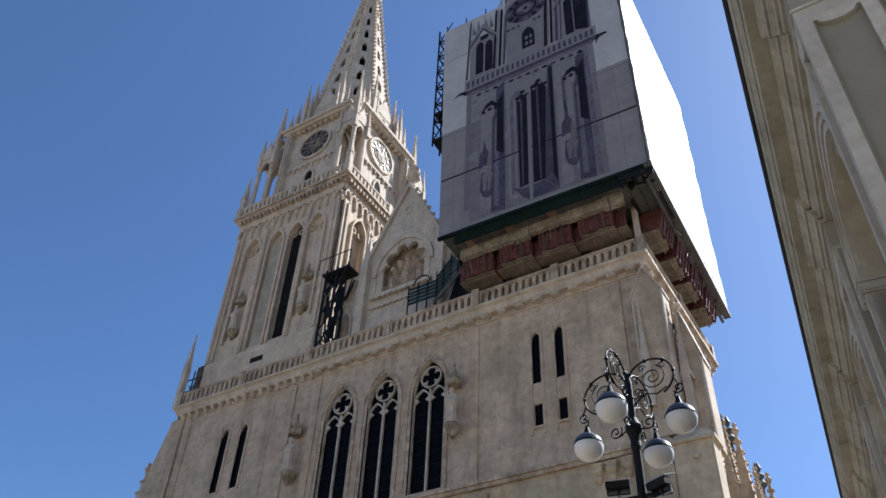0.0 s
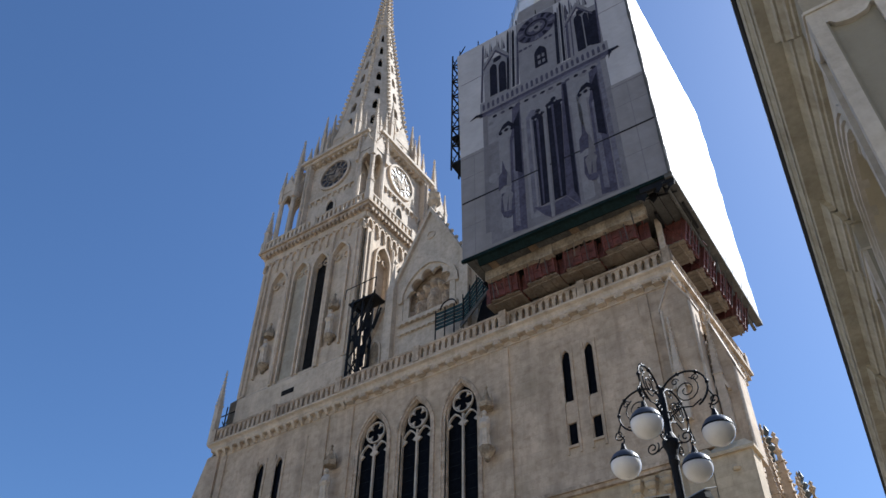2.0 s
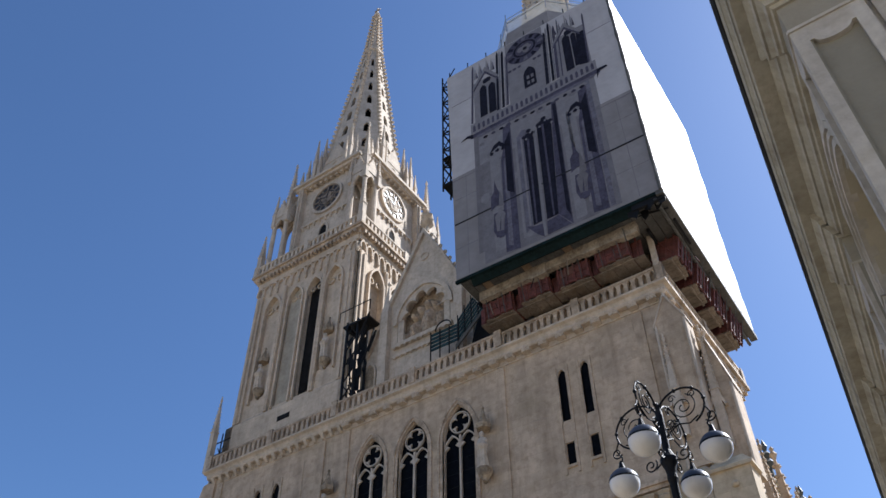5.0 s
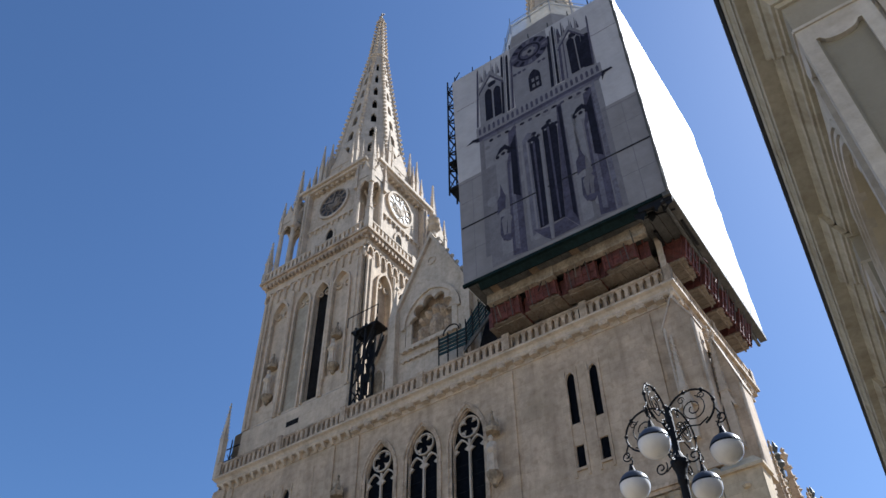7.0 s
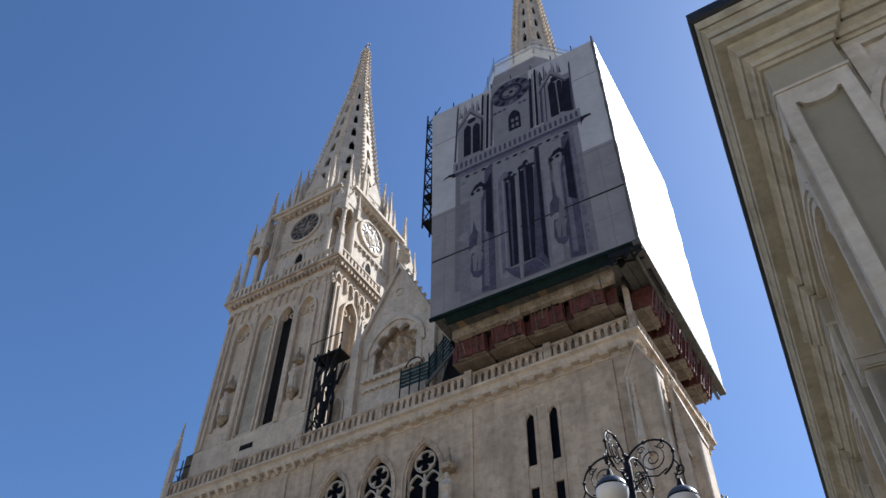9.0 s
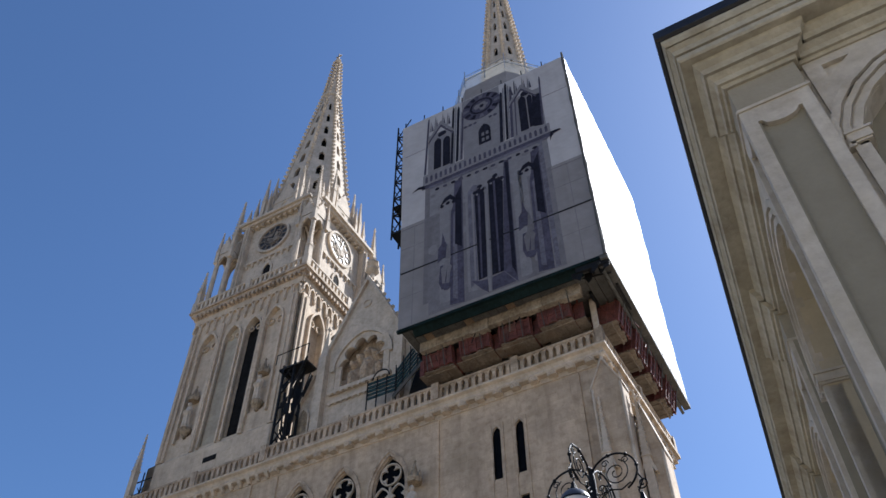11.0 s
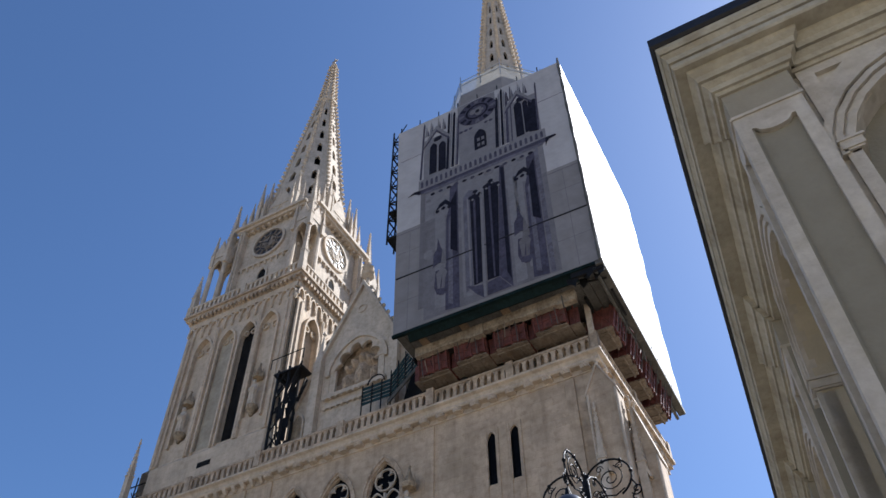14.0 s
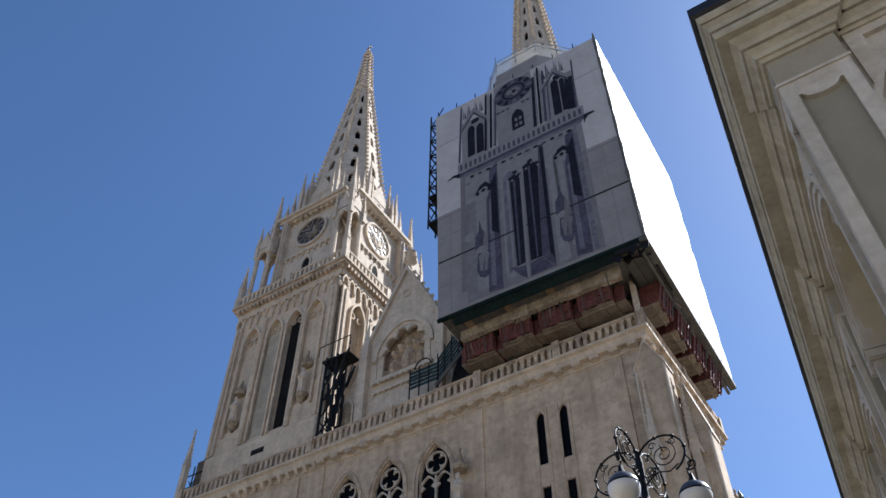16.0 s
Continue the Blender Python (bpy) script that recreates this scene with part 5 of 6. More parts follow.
for k in range(12):
    t = k * math.pi / 6
    printed("printed_numeral", [(CU + r * math.cos(t) - o * math.sin(t), CZ + r * math.sin(t) + o * math.cos(t)) for r, o in ((1.1, -0.13), (1.58, -0.2), (1.58, 0.2), (1.1, 0.13))], PRINT_DARK if k % 3 else PRINT_MID, 0.038)
for u, z, r in ((-0.3, 0.1, 0.34), (0.15, 0.25, 0.3), (0.1, -0.3, 0.3), (0.45, 0.0, 0.16)):
    printed("printed_dial_relief", blob(CU + u, CZ + z, r), PRINT_STONE, 0.044)
printed("printed_dial_shade", blob(CU + 0.05, CZ - 0.05, 0.2), PRINT_DARK, 0.050)
printed("printed_arch_light", pointed(6.75, 1.0, 52.3, 54.8), PRINT_DARK, 0.030)
for u, z in ((6.5, 52.6), (6.85, 52.6), (6.5, 53.3), (6.85, 53.3)):
    printed("printed_pane", rect(u, u + 0.22, z, z + 0.4), PRINT_STONE, 0.036)
for u in (5.2, 5.6, 6.0, 7.3, 7.7):
    printed("printed_corbel", blob(u, 55.4, 0.17, 6), PRINT_SHADE, 0.030)

# scaffold tubes at the north edge and along the top
for k in range(7):
    z = 46.8 + k * 2.0
    lt = sm().rod((-1.2, 0.4, z), (-1.2, 2.4, z), 0.07).rod((-1.2, 0.4, z), (0, 0.4, z), 0.07).rod((-1.2, 0.4, z), (0, 0.4, z + 2), 0.05).rod((-1.2, 0.4, z + 1), (-1.2, 2.4, z + 1), 0.035)
    lt.rod((-1.2, 0.4, z), (-1.2, 2.4, z + 2), 0.06).rod((-1.2, 2.4, z), (0, 2.4, z), 0.04)
    part("scaffold_bay", lt, DARKSTEEL, scaf)
for y in (0.4, 1.4, 2.4):
    part("standard", sm().rod((-1.2, y, 46.2), (-1.2, y, 60.3), 0.075), DARKSTEEL, scaf)
for z in (46.6, 49.6):
    part("toe_board", sm().box(-1.2, -0.05, 0.3, 2.6, z, z + 0.13), DARKSTEEL, scaf)
for i in range(9):
    u = -0.3 + i * (SW + 0.3) / 8
    part("guard_post", sm().rod((u, 0.1, ST - 0.3), (u, 0.1, ST + 0.75), 0.05), DARKSTEEL, scaf)
part("guard_rail", sm().rod((-0.5, 0.1, ST + 0.06), (SW, 0.1, ST + 0.06), 0.06), DARKSTEEL, scaf)

# sheeted octagonal platform round the foot of the south spire
oc = Shape().lathe([(5.2, 59.5), (4.7, 66.0), (4.3, 69.3)], SX, SY, 8, math.pi / 8)
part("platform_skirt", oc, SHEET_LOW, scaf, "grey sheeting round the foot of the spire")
for k in range(8):
    a, b = math.pi / 8 + k * math.pi / 4, math.pi / 8 + (k + 1) * math.pi / 4
    for z0, z1, r, mat_ in ((68.2, 70.3, 5.3, MESH_NET),):
        q = [(SX + rr * math.cos(t), SY + rr * math.sin(t)) for rr, t in ((r, a), (r, b), (r - 0.03, b), (r - 0.03, a))]
        part("guard_net", Shape().loft([[(x, y, z) for x, y in q] for z in (z0, z1)]), mat_, scaf, "pale see-through guard net")
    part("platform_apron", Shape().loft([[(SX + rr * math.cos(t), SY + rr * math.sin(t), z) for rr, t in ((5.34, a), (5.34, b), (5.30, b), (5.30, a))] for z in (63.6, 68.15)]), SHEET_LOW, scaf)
    part("platform_floor", Shape().loft([[(SX + rr * math.cos(t), SY + rr * math.sin(t), z) for rr, t in ((5.3, a), (5.3, b), (3.6, b), (3.6, a))] for z in (68.0, 68.12)]), DECKGREY, scaf)
for k in range(16):
    t = math.pi / 8 + k * math.pi / 8
    r = 5.34 * (1 if k % 2 == 0 else math.cos(math.pi / 8))
    x, y = SX + r * math.cos(t), SY + r * math.sin(t)
    part("guard_post", Shape().rod((x, y, 68.7), (x, y, 71.4), 0.045), STEEL, scaf)
for z in (69.8, 70.5):
    part("guard_rail", Shape().tube([(SX + 5.36 * math.cos(math.pi / 8 + k * math.pi / 4), SY + 5.36 * math.sin(math.pi / 8 + k * math.pi / 4), z) for k in range(9)], 0.04), STEEL, scaf)

# underside: deck, green net, hanging formwork boxes and posts
for i in range(24):
    part("deck_board", sm().box(0.15 + i * 0.56, 0.67 + i * 0.56, 0.25, SD - 0.1, SB - 0.2, SB - 0.05), PLANK if i in (2, 7, 12) else DECKGREY, scaf)
for i in range(9):
    part("joist", sm().box(0.2 + i * 1.65, 0.35 + i * 1.65, 2.2, 4.6, SB - 0.5, SB - 0.26), DARKSTEEL, scaf)
part("green_net", sm().loft([[(0.9, 0.05, SB), (SW - 1.6, 0.05, SB), (SW - 1.6, 0.55, SB - 0.55), (0.9, 0.55, SB - 0.55)],
                             [(0.9, 0.12, SB), (SW - 1.6, 0.12, SB), (SW - 1.6, 0.65, SB - 0.52), (0.9, 0.65, SB - 0.52)]]), GREEN_NET, scaf, "dark green debris net")
part("edge_beam", sm().box(SW - 0.34, SW + 0.12, -0.05, SD + 0.25, SB - 0.36, SB - 0.02), DECKGREY, scaf, "grey steel edge beam")
part("edge_tube", sm().rod((SW - 0.48, 0.1, SB - 0.48), (SW - 0.48, SD + 0.3, SB - 0.48), 0.11), DECKGREY, scaf)
part("edge_beam", sm().box(-0.1, SW, 0.0, 0.2, SB - 0.22, SB - 0.02), GREEN_NET, scaf)
for k in range(2):
    part("truss_strut", sm().rod((SW - 1.9, 0.2 + k * 0.9, SB - 0.15), (SW - 0.1, 0.2 + k * 0.9, SB - 0.5), 0.06), DARKSTEEL, scaf)
part("truss_beam", sm().box(SW - 1.9, SW, 0.1, 0.3, SB - 0.6, SB - 0.2), DARKSTEEL, scaf)
random.seed(8)
for i in range(7):
    a = SW - 2.3 + i * 0.32
    part("torn_net", Shape(SM @ Matrix.Translation((0, random.uniform(0.1, 1.2), 0))).plate([(a, SB - 0.1), (a + 0.5, SB - 0.1), (a + 0.45, SB - random.uniform(0.5, 1.0)), (a + 0.2, SB - random.uniform(0.7, 1.3)), (a + 0.05, SB - random.uniform(0.4, 0.9))], 0, 0.02), DARKSTEEL, scaf)
random.seed(5)
for k in range(9):
    x, dz = 6.75 + k * 1.2, random.uniform(-0.1, 0.12)
    part("ring_beam", Shape().box(x, x + random.uniform(1.17, 1.19), -2.3 + 0.3 * dz, -1.9, 35.72 + dz, 36.45), RAWBEAM, scaf, "raw pale beam under the deck")


def formwork(m, lean, tall):
    """A red-oxide shutter box that flares outwards: panels on a batten frame, a boarded underside, two ties."""
    flare = Matrix(((1, 0, 0, 0), (0, 1, -lean, 0), (0, 0, tall, 0), (0, 0, 0, 1)))
    ob = thing("formwork_box", "red-oxide timber formwork box with a boarded underside", "formwork", "formwork boxes under the scaffold")
    ob.matrix_world = m
    part("front_panel", Shape(flare).box(-0.98, 0.98, -0.74, -0.69, 0.08, 1.12), RED_FORM, ob)
    for x in (-1.0, 0.95):
        part("side_panel", Shape(flare).box(x, x + 0.05, -0.72, 0.9, 0.08, 1.12), RED_FORM, ob)
    for x, up in ((-1.02, 1.6), (-0.52, 1.15), (0.02, 1.2), (0.5, 1.12), (0.92, 1.5)):
        part("batten", Shape(flare).box(x, x + 0.1, -0.84, -0.742, 0.0, up), RED_FORM, ob)
    for z in (0.1, 0.56, 1.0):
        part("batten", Shape(flare).box(-1.0, 1.0, -0.8, -0.744, z, z + 0.08), RED_FORM, ob)
    for x in (-1.07, 1.0):
        for y in (-0.6, -0.1, 0.4):
            part("batten", Shape(flare).box(x, x + 0.07, y, y + 0.09, 0.02, 1.2), RED_FORM, ob)
        part("brace", Shape(flare).rod((x + 0.035, -0.6, 0.15), (x + 0.035, 0.4, 1.05), 0.035, None, 4), RED_FORM, ob)
    for k in range(6):
        part("board", Shape(flare).box(-1.0 + k * 0.336, -0.68 + k * 0.336, -0.74 + 0.05 * (k * 7 % 3), 0.95, -0.01 - 0.02 * (k % 2), 0.05), FORMBOARD, ob)
    part("bearer", Shape(flare).box(-1.06, 1.06, -0.45, -0.35, -0.1, -0.03), FORMBOARD, ob)
    for x in (-0.62, 0.55):
        part("tie_rod", Shape(flare).rod((x, -0.98, -0.12), (x - 0.05, -1.06, 1.95), 0.028), DECKGREY, ob)
    return ob


first = formwork(pose(7.75, -0.95, 34.5), 0.12, 1.08)
for i, (dz, dy, tw) in enumerate(((0.12, -0.06, -1), (0.04, 0.05, 1), (0.16, -0.02, -1)), 1):
    copy_thing(first, pose(7.75 + i * 2.62, -0.95 + dy, 34.5 + dz, 0, tw * 0.8, tw * 0.6))
flank_first = formwork(pose(18.0, 0.97, 34.75, 0, 0, 90), 0.3, 1.35)
for i, dz in enumerate((0.05, 0.16, 0.02), 1):
    copy_thing(flank_first, pose(18.0, 0.97 + i * 2.7, 34.55 + dz, 0, 0, 90))
random.seed(41)
for i in range(5):        # set-back shutters between the boxes
    x = 6.5 + i * 2.62
    part("shutter", Shape().box(x - 0.3, x + 0.3, -1.3, -1.22, 34.75, 35.9), RED_FORM, scaf)
    part("shutter_batten", Shape().box(x - 0.05, x + 0.05, -1.38, -1.3, 34.7, 36.1), RED_FORM, scaf)
    part("soffit_board", Shape().box(x - 0.32, x + 0.32, -1.3, -0.3, 34.66, 34.72), FORMBOARD, scaf)
random.seed(52)
for i in range(12):       # loose ties, hangers and prop ends under the deck
    x, y, z = random.uniform(6.9, 17.0), random.uniform(-2.6, -1.6), random.uniform(35.2, 36.4)
    part("hanger_rod", Shape().rod((x, y, z), (x + random.uniform(-0.35, 0.35), y + random.uniform(-0.2, 0.3), z - random.uniform(0.5, 1.3)), random.uniform(0.018, 0.04)), (DECKGREY, RED_FORM, DARKSTEEL, FORMBOARD)[i % 4], scaf)
for i in range(9):
    x, y, z = random.uniform(18.6, 19.4), random.uniform(0.5, 11.0), random.uniform(35.2, 36.4)
    part("hanger_rod", Shape().rod((x, y, z), (x + random.uniform(-0.2, 0.3), y + random.uniform(-0.5, 0.5), z - random.uniform(0.4, 1.1)), random.uniform(0.02, 0.045)), (RED_FORM, DECKGREY, DARKSTEEL)[i % 3], scaf)
posts = Shape().box(17.5, 17.8, -0.75, -0.45, 34.1, 36.6)
part("corner_post", posts, PALE, scaf, "white corner post standing on the parapet")

# remains of scaffold beside the gable
blk = thing("access_platform", "dark steel access platform against the north tower", "scaffold platform", at=(0.6, 0, -0.25))
for x in (-6.9, -5.9):
    for y in (-0.1, 1.0):
        part("standard", Shape().rod((x, y, 33.0), (x, y, 41.9), 0.11), DARKSTEEL, blk)
for k in range(6):
    z = 33.6 + k * 1.4
    part("brace", Shape().rod((-6.9, -0.1, z), (-5.9, -0.1, z + 1.2), 0.06).rod((-5.9, -0.1, z), (-6.9, 1.0, z + 1.2), 0.06), DARKSTEEL, blk)
part("platform", Shape().box(-7.2, -4.7, -0.3, 1.0, 41.4, 41.56).box(-6.9, -6.7, -0.3, 1.0, 41.1, 41.4).rod((-7.3, -0.6, 42.7), (-4.4, -0.6, 42.7), 0.04).rod((-7.3, -0.6, 41.8), (-7.3, -0.6, 42.7), 0.04).rod((-4.4, -0.6, 41.8), (-4.4, -0.6, 42.7), 0.04), DARKSTEEL, blk)
random.seed(21)
for k in range(14):
    x, y, z = random.uniform(-7.1, -5.4), random.uniform(-0.3, 0.9), random.uniform(33.4, 41.0)
    part("loose_bar", Shape().rod((x, y, z), (x + random.uniform(-0.9, 0.9), y + random.uniform(-0.3, 0.3), z + random.uniform(0.4, 1.8)), random.uniform(0.05, 0.11)), DARKSTEEL, blk)
for k in range(9):
    x, z = random.uniform(-7.0, -5.9), 33.5 + k * 0.8
    part("mesh_panel", Shape(Matrix.Translation((0, random.uniform(-0.2, 0.6), 0))).plate([(x, z), (x + random.uniform(0.25, 0.6), z + 0.15), (x + random.uniform(0.3, 0.55), z + random.uniform(0.6, 1.0)), (x - 0.1, z + random.uniform(0.4, 0.8))], 0, 0.04), DARKSTEEL, blk)
# dark panels added for the platform's shade and clutter over the sunlit tower corner
for x0, x1, z0, z1 in ((-6.95, -6.2, 33.3, 36.0), (-6.9, -6.35, 36.3, 38.3), (-6.6, -5.95, 38.0, 40.9)):
    part("debris_panel", Shape().box(x0, x1, 1.0, 1.04, z0, z1), DARKSTEEL, blk)
part("raker", Shape().rod((-4.7, -0.3, 41.7), (-5.9, 0.0, 38.9), 0.09).rod((-4.9, 0.8, 40.9), (-6.2, 0.6, 37.5), 0.07), DARKSTEEL, blk)
part("bracket", Shape().rod((-4.5, -0.5, 41.6), (-5.9, -0.1, 39.6), 0.07).rod((-5.2, 1.0, 41.6), (-5.9, 1.0, 38.8), 0.07), DARKSTEEL, blk)
grn = thing("site_fence", "green netted stair and fence at the foot of the gable", "fence")
for k in range(5):
    part("slat", Shape().box(1.5, 3.75, -0.2, -0.14, 35.45 + k * 0.3, 35.65 + k * 0.3), TEAL, grn)
for k in range(4):
    part("fence_post", Shape().rod((1.5 + k * 0.75, -0.24, 33.2), (1.5 + k * 0.75, -0.24, 37.0), 0.05), DARKSTEEL, grn)
for k in range(6):
    part("ramp_slat", Shape(Matrix.Translation((0, -0.25, 0))).plate([(3.7, 35.1 + k * 0.35), (5.9, 37.35 + k * 0.4), (5.9, 37.6 + k * 0.4), (3.7, 35.32 + k * 0.35)], 0, 0.06), TEAL, grn)
for k in range(5):
    part("ramp_post", Shape().rod((3.75 + k * 0.54, -0.32, 34.9 + k * 0.55), (3.75 + k * 0.54, -0.32, 37.4 + k * 0.6), 0.045), DARKSTEEL, grn)
part("ramp_stringer", Shape(Matrix.Translation((0, -0.4, 0))).plate([(3.6, 34.6), (6.2, 37.0), (6.2, 37.3), (3.6, 34.95)], 0, 0.1), DECKGREY, grn)
part("ramp_backing", Shape(Matrix.Translation((0, 0.5, 0))).plate([(3.7, 33.4), (6.3, 33.4), (6.3, 39.8), (5.6, 39.8)], 0, 0.08), DARKSTEEL, grn)
part("arched_guard", ring(Shape(Matrix.Translation((0, -0.3, 0))), 2.55, 36.9, 0.6, 0.68, 0, 0.06, 14, 0, math.pi), DARKSTEEL, grn)

# ---- plastered house on the near corner ----
house = thing("corner_house", "cream stuccoed corner house with pilasters and a heavy cornice", "house")
HS = 0.684          # metres per unit of the house's drawing
HM = Matrix.Translation((27.56, -31.150, 1.6 * (1 - HS))) @ Matrix.Scale(HS, 4)
SET = 0.18          # the long side's face lies this far in from the drawing's corner
LL = Matrix.Rotation(math.radians(6.55), 4, "Z") @ Matrix.Rotation(-math.pi / 2, 4, "Z") @ Matrix.Translation((0, SET, 0))
LM = HM @ LL        # long side; u runs towards the front corner
HL = 19.2
SN, CS = math.sin(math.radians(6.55)), math.cos(math.radians(6.55))
BAY_F = [2.48, 6.42, 10.4]
BAY_S = [-2.42, -7.72, -12.87]
PIL_F = [(0.55, 0.86), (4.42, 0.86), (8.4, 0.86)]
PIL_S = [(-0.245, 0.65), (-5.15, 1.2), (-10.3, 1.2), (-15.45, 1.2), (-18.75, 0.8)]
hw_ = Shape(HM)
wall(hw_, 0.32, 14, -0.74, 11.4, 0.12, 0.6, [opening(c, 2.5, 3.2, 10.52, 0.501) for c in BAY_F])
part("front_wall", hw_, TRIM, house, "cream stucco wall")
lw = Shape(LM)
wall(lw, -HL, -0.05, -0.74, 11.4, 0.12, 0.6, [opening(c, 2.8, 3.2, 10.4, 0.501) for c in BAY_S])
part("side_wall", lw, PLASTER, house, "beige plaster wall")
core = Shape().loft([[HM @ Vector(p) for p in ((1.1, 0.9, z), (14, 0.9, z), (14, HL, z), (-HL * 0.115 + 1.1, HL, z))] for z in (-0.74, 12)])
part("house_core", core, PANEL, house)
roof = Shape().loft([[HM @ Vector((-0.2, -0.5, 12.1)), HM @ Vector((14, -0.5, 12.1)), HM @ Vector((14, HL, 12.1)), HM @ Vector((-HL * 0.115 - 0.2, HL, 12.1))],
                     [HM @ Vector((5.5, 5.5, 15.5)), HM @ Vector((14, 5.5, 15.5)), HM @ Vector((14, HL, 15.5)), HM @ Vector((5.5 - HL * 0.115, HL, 15.5))]])
part("roof", roof, TILE, house)


def mitred(profile, front=0.0, flank=0.0):
    """A profile of (height, projection) swept along the front, round the corner and down the long side, mitred at the corner."""
    s = Shape(HM)
    rings = [[(14, -d - front, z) for z, d in profile], [], []]
    for z, d in profile:
        x = (SET - d - flank + (d + front) * SN) / CS
        rings[1].append((x, -d - front, z))
        rings[2].append((x - SN * HL, -d - front + CS * HL, z))
    return s.loft(rings)


# bed mouldings: (height, projection) over a pilaster; between the pilasters they lie further back
BED = [(11.08, 0.07), (11.08, 0.11), (11.13, 0.13), (11.13, 0.17), (11.20, 0.19), (11.26, 0.26), (11.26, 0.23), (11.29, 0.23), (11.29, 0.29), (11.38, 0.31), (11.44, 0.37), (11.50, 0.38)]
part("cornice", mitred([(11.08, -0.25)] + [(z, d - 0.11) for z, d in BED] + [(11.50, 0.50), (11.53, 0.52), (11.62, 0.52), (11.62, 0.48), (11.65, 0.48), (11.65, 0.54), (11.74, 0.55),
                        (11.80, 0.60), (11.80, 0.56), (11.83, 0.56), (11.83, 0.61), (11.90, 0.64), (11.96, 0.64), (11.96, -0.25)], -0.02, 0.02), CORNICE, house, "deep moulded cornice with dirty soffits")
part("gutter", mitred([(11.965, 0.0), (11.965, 0.67), (12.0, 0.71), (12.18, 0.71), (12.18, 0.69), (12.2, 0.0)], -0.04, 0.01), GUTTER, house, "black sheet-metal gutter edge")
BREAK = [(11.072, -0.1)] + [(z + (0.004 if z > 11.49 else -0.008 * (z < 11.09)), d) for z, d in BED] + [(11.504, -0.1)]


def cornice_break(m, lo, hi):
    """The bed mouldings carried forward over a pilaster, with mitred returns."""
    return Shape(m).loft([[(lo - d + 0.07, 0.13, z) for z, d in BREAK], [(lo - d + 0.07, -d, z) for z, d in BREAK],
                          [(hi + d - 0.07, -d, z) for z, d in BREAK], [(hi + d - 0.07, 0.13, z) for z, d in BREAK]])


# the corner pier: one break round both faces, over a plain block
pier = Shape(HM)
rings = [[(0.98 + d - 0.07, 0.13, z) for z, d in BREAK], [(0.98 + d - 0.07, -d, z) for z, d in BREAK], [((SET - d + d * SN) / CS, -d, z) for z, d in BREAK],
         [LL @ Vector((-0.57 - d + 0.07, -d, z)) for z, d in BREAK], [LL @ Vector((-0.57 - d + 0.07, 0.13, z)) for z, d in BREAK]]
part("cornice_break", pier.loft(rings), CORNICE, house)
block = [(0.98, 0.11), (0.98, -0.068), ((SET - 0.068 + 0.068 * SN) / CS, -0.068)] + [tuple((LL @ Vector(p))[:2]) for p in ((-0.57, -0.068, 0), (-0.57, 0.11, 0))]
part("frieze_block", Shape(HM).loft([[(x, y, z) for x, y in block] for z in (10.55, 11.075)]), FRIEZE, house)
for m, pils in ((HM, PIL_F[1:]), (LM, PIL_S[1:])):
    for c, w in pils:
        part("cornice_break", cornice_break(m, c - w / 2, c + w / 2), CORNICE, house)
        part("frieze_block", Shape(m).box(c - w / 2, c + w / 2, -0.068, 0.11, 10.55, 11.075), FRIEZE, house)


def pilaster(m, c, w, z0=-0.74, z1=10.52):
    """A panelled pilaster: stile frame proud of a sunk field with a scooped top."""
    ob = part("pilaster", Shape(m).box(c - w / 2, c + w / 2, 0.0, 0.12, z0, z1), PANEL, house, "pilaster with a sunk olive-grey panel")
    f = Shape(m)
    b = w * 0.19
    f.box(c - w / 2, c - w / 2 + b, -0.07, 0.0, z0, z1).box(c + w / 2 - b, c + w / 2, -0.07, 0.0, z0, z1).box(c - w / 2 + b, c + w / 2 - b, -0.07, 0, z0, z0 + 0.4)
    r = (w - 2 * b) / 2
    n = 12
    for i in range(n):   # scooped lower edge of the head
        ua, ub = c - r + 2 * r * i / n, c - r + 2 * r * (i + 1) / n
        def zz(u):
            t = abs(u - c) / r
            return z1 - 0.3 - (0.0 if t > 0.82 else 0.12 * math.sqrt(max(0, 1 - (t / 0.82) ** 2)) + 0.0)
        f.plate([(ua, zz(ua)), (ub, zz(ub)), (ub, z1), (ua, z1)], -0.07, 0)
    part("stile", f, TRIM, ob, "cream stucco frame")
    cp = Shape(m).box(c - w / 2 - 0.008, c + w / 2 + (0.035 if m is HM else 0.008), -0.095, 0.1, z1 - 0.015, z1 + 0.035)
    part("cap", cp, TRIM, ob)
    return ob


for c, w in PIL_F:
    pilaster(HM, c, w)
for c, w in PIL_S:
    pilaster(LM, c, w)


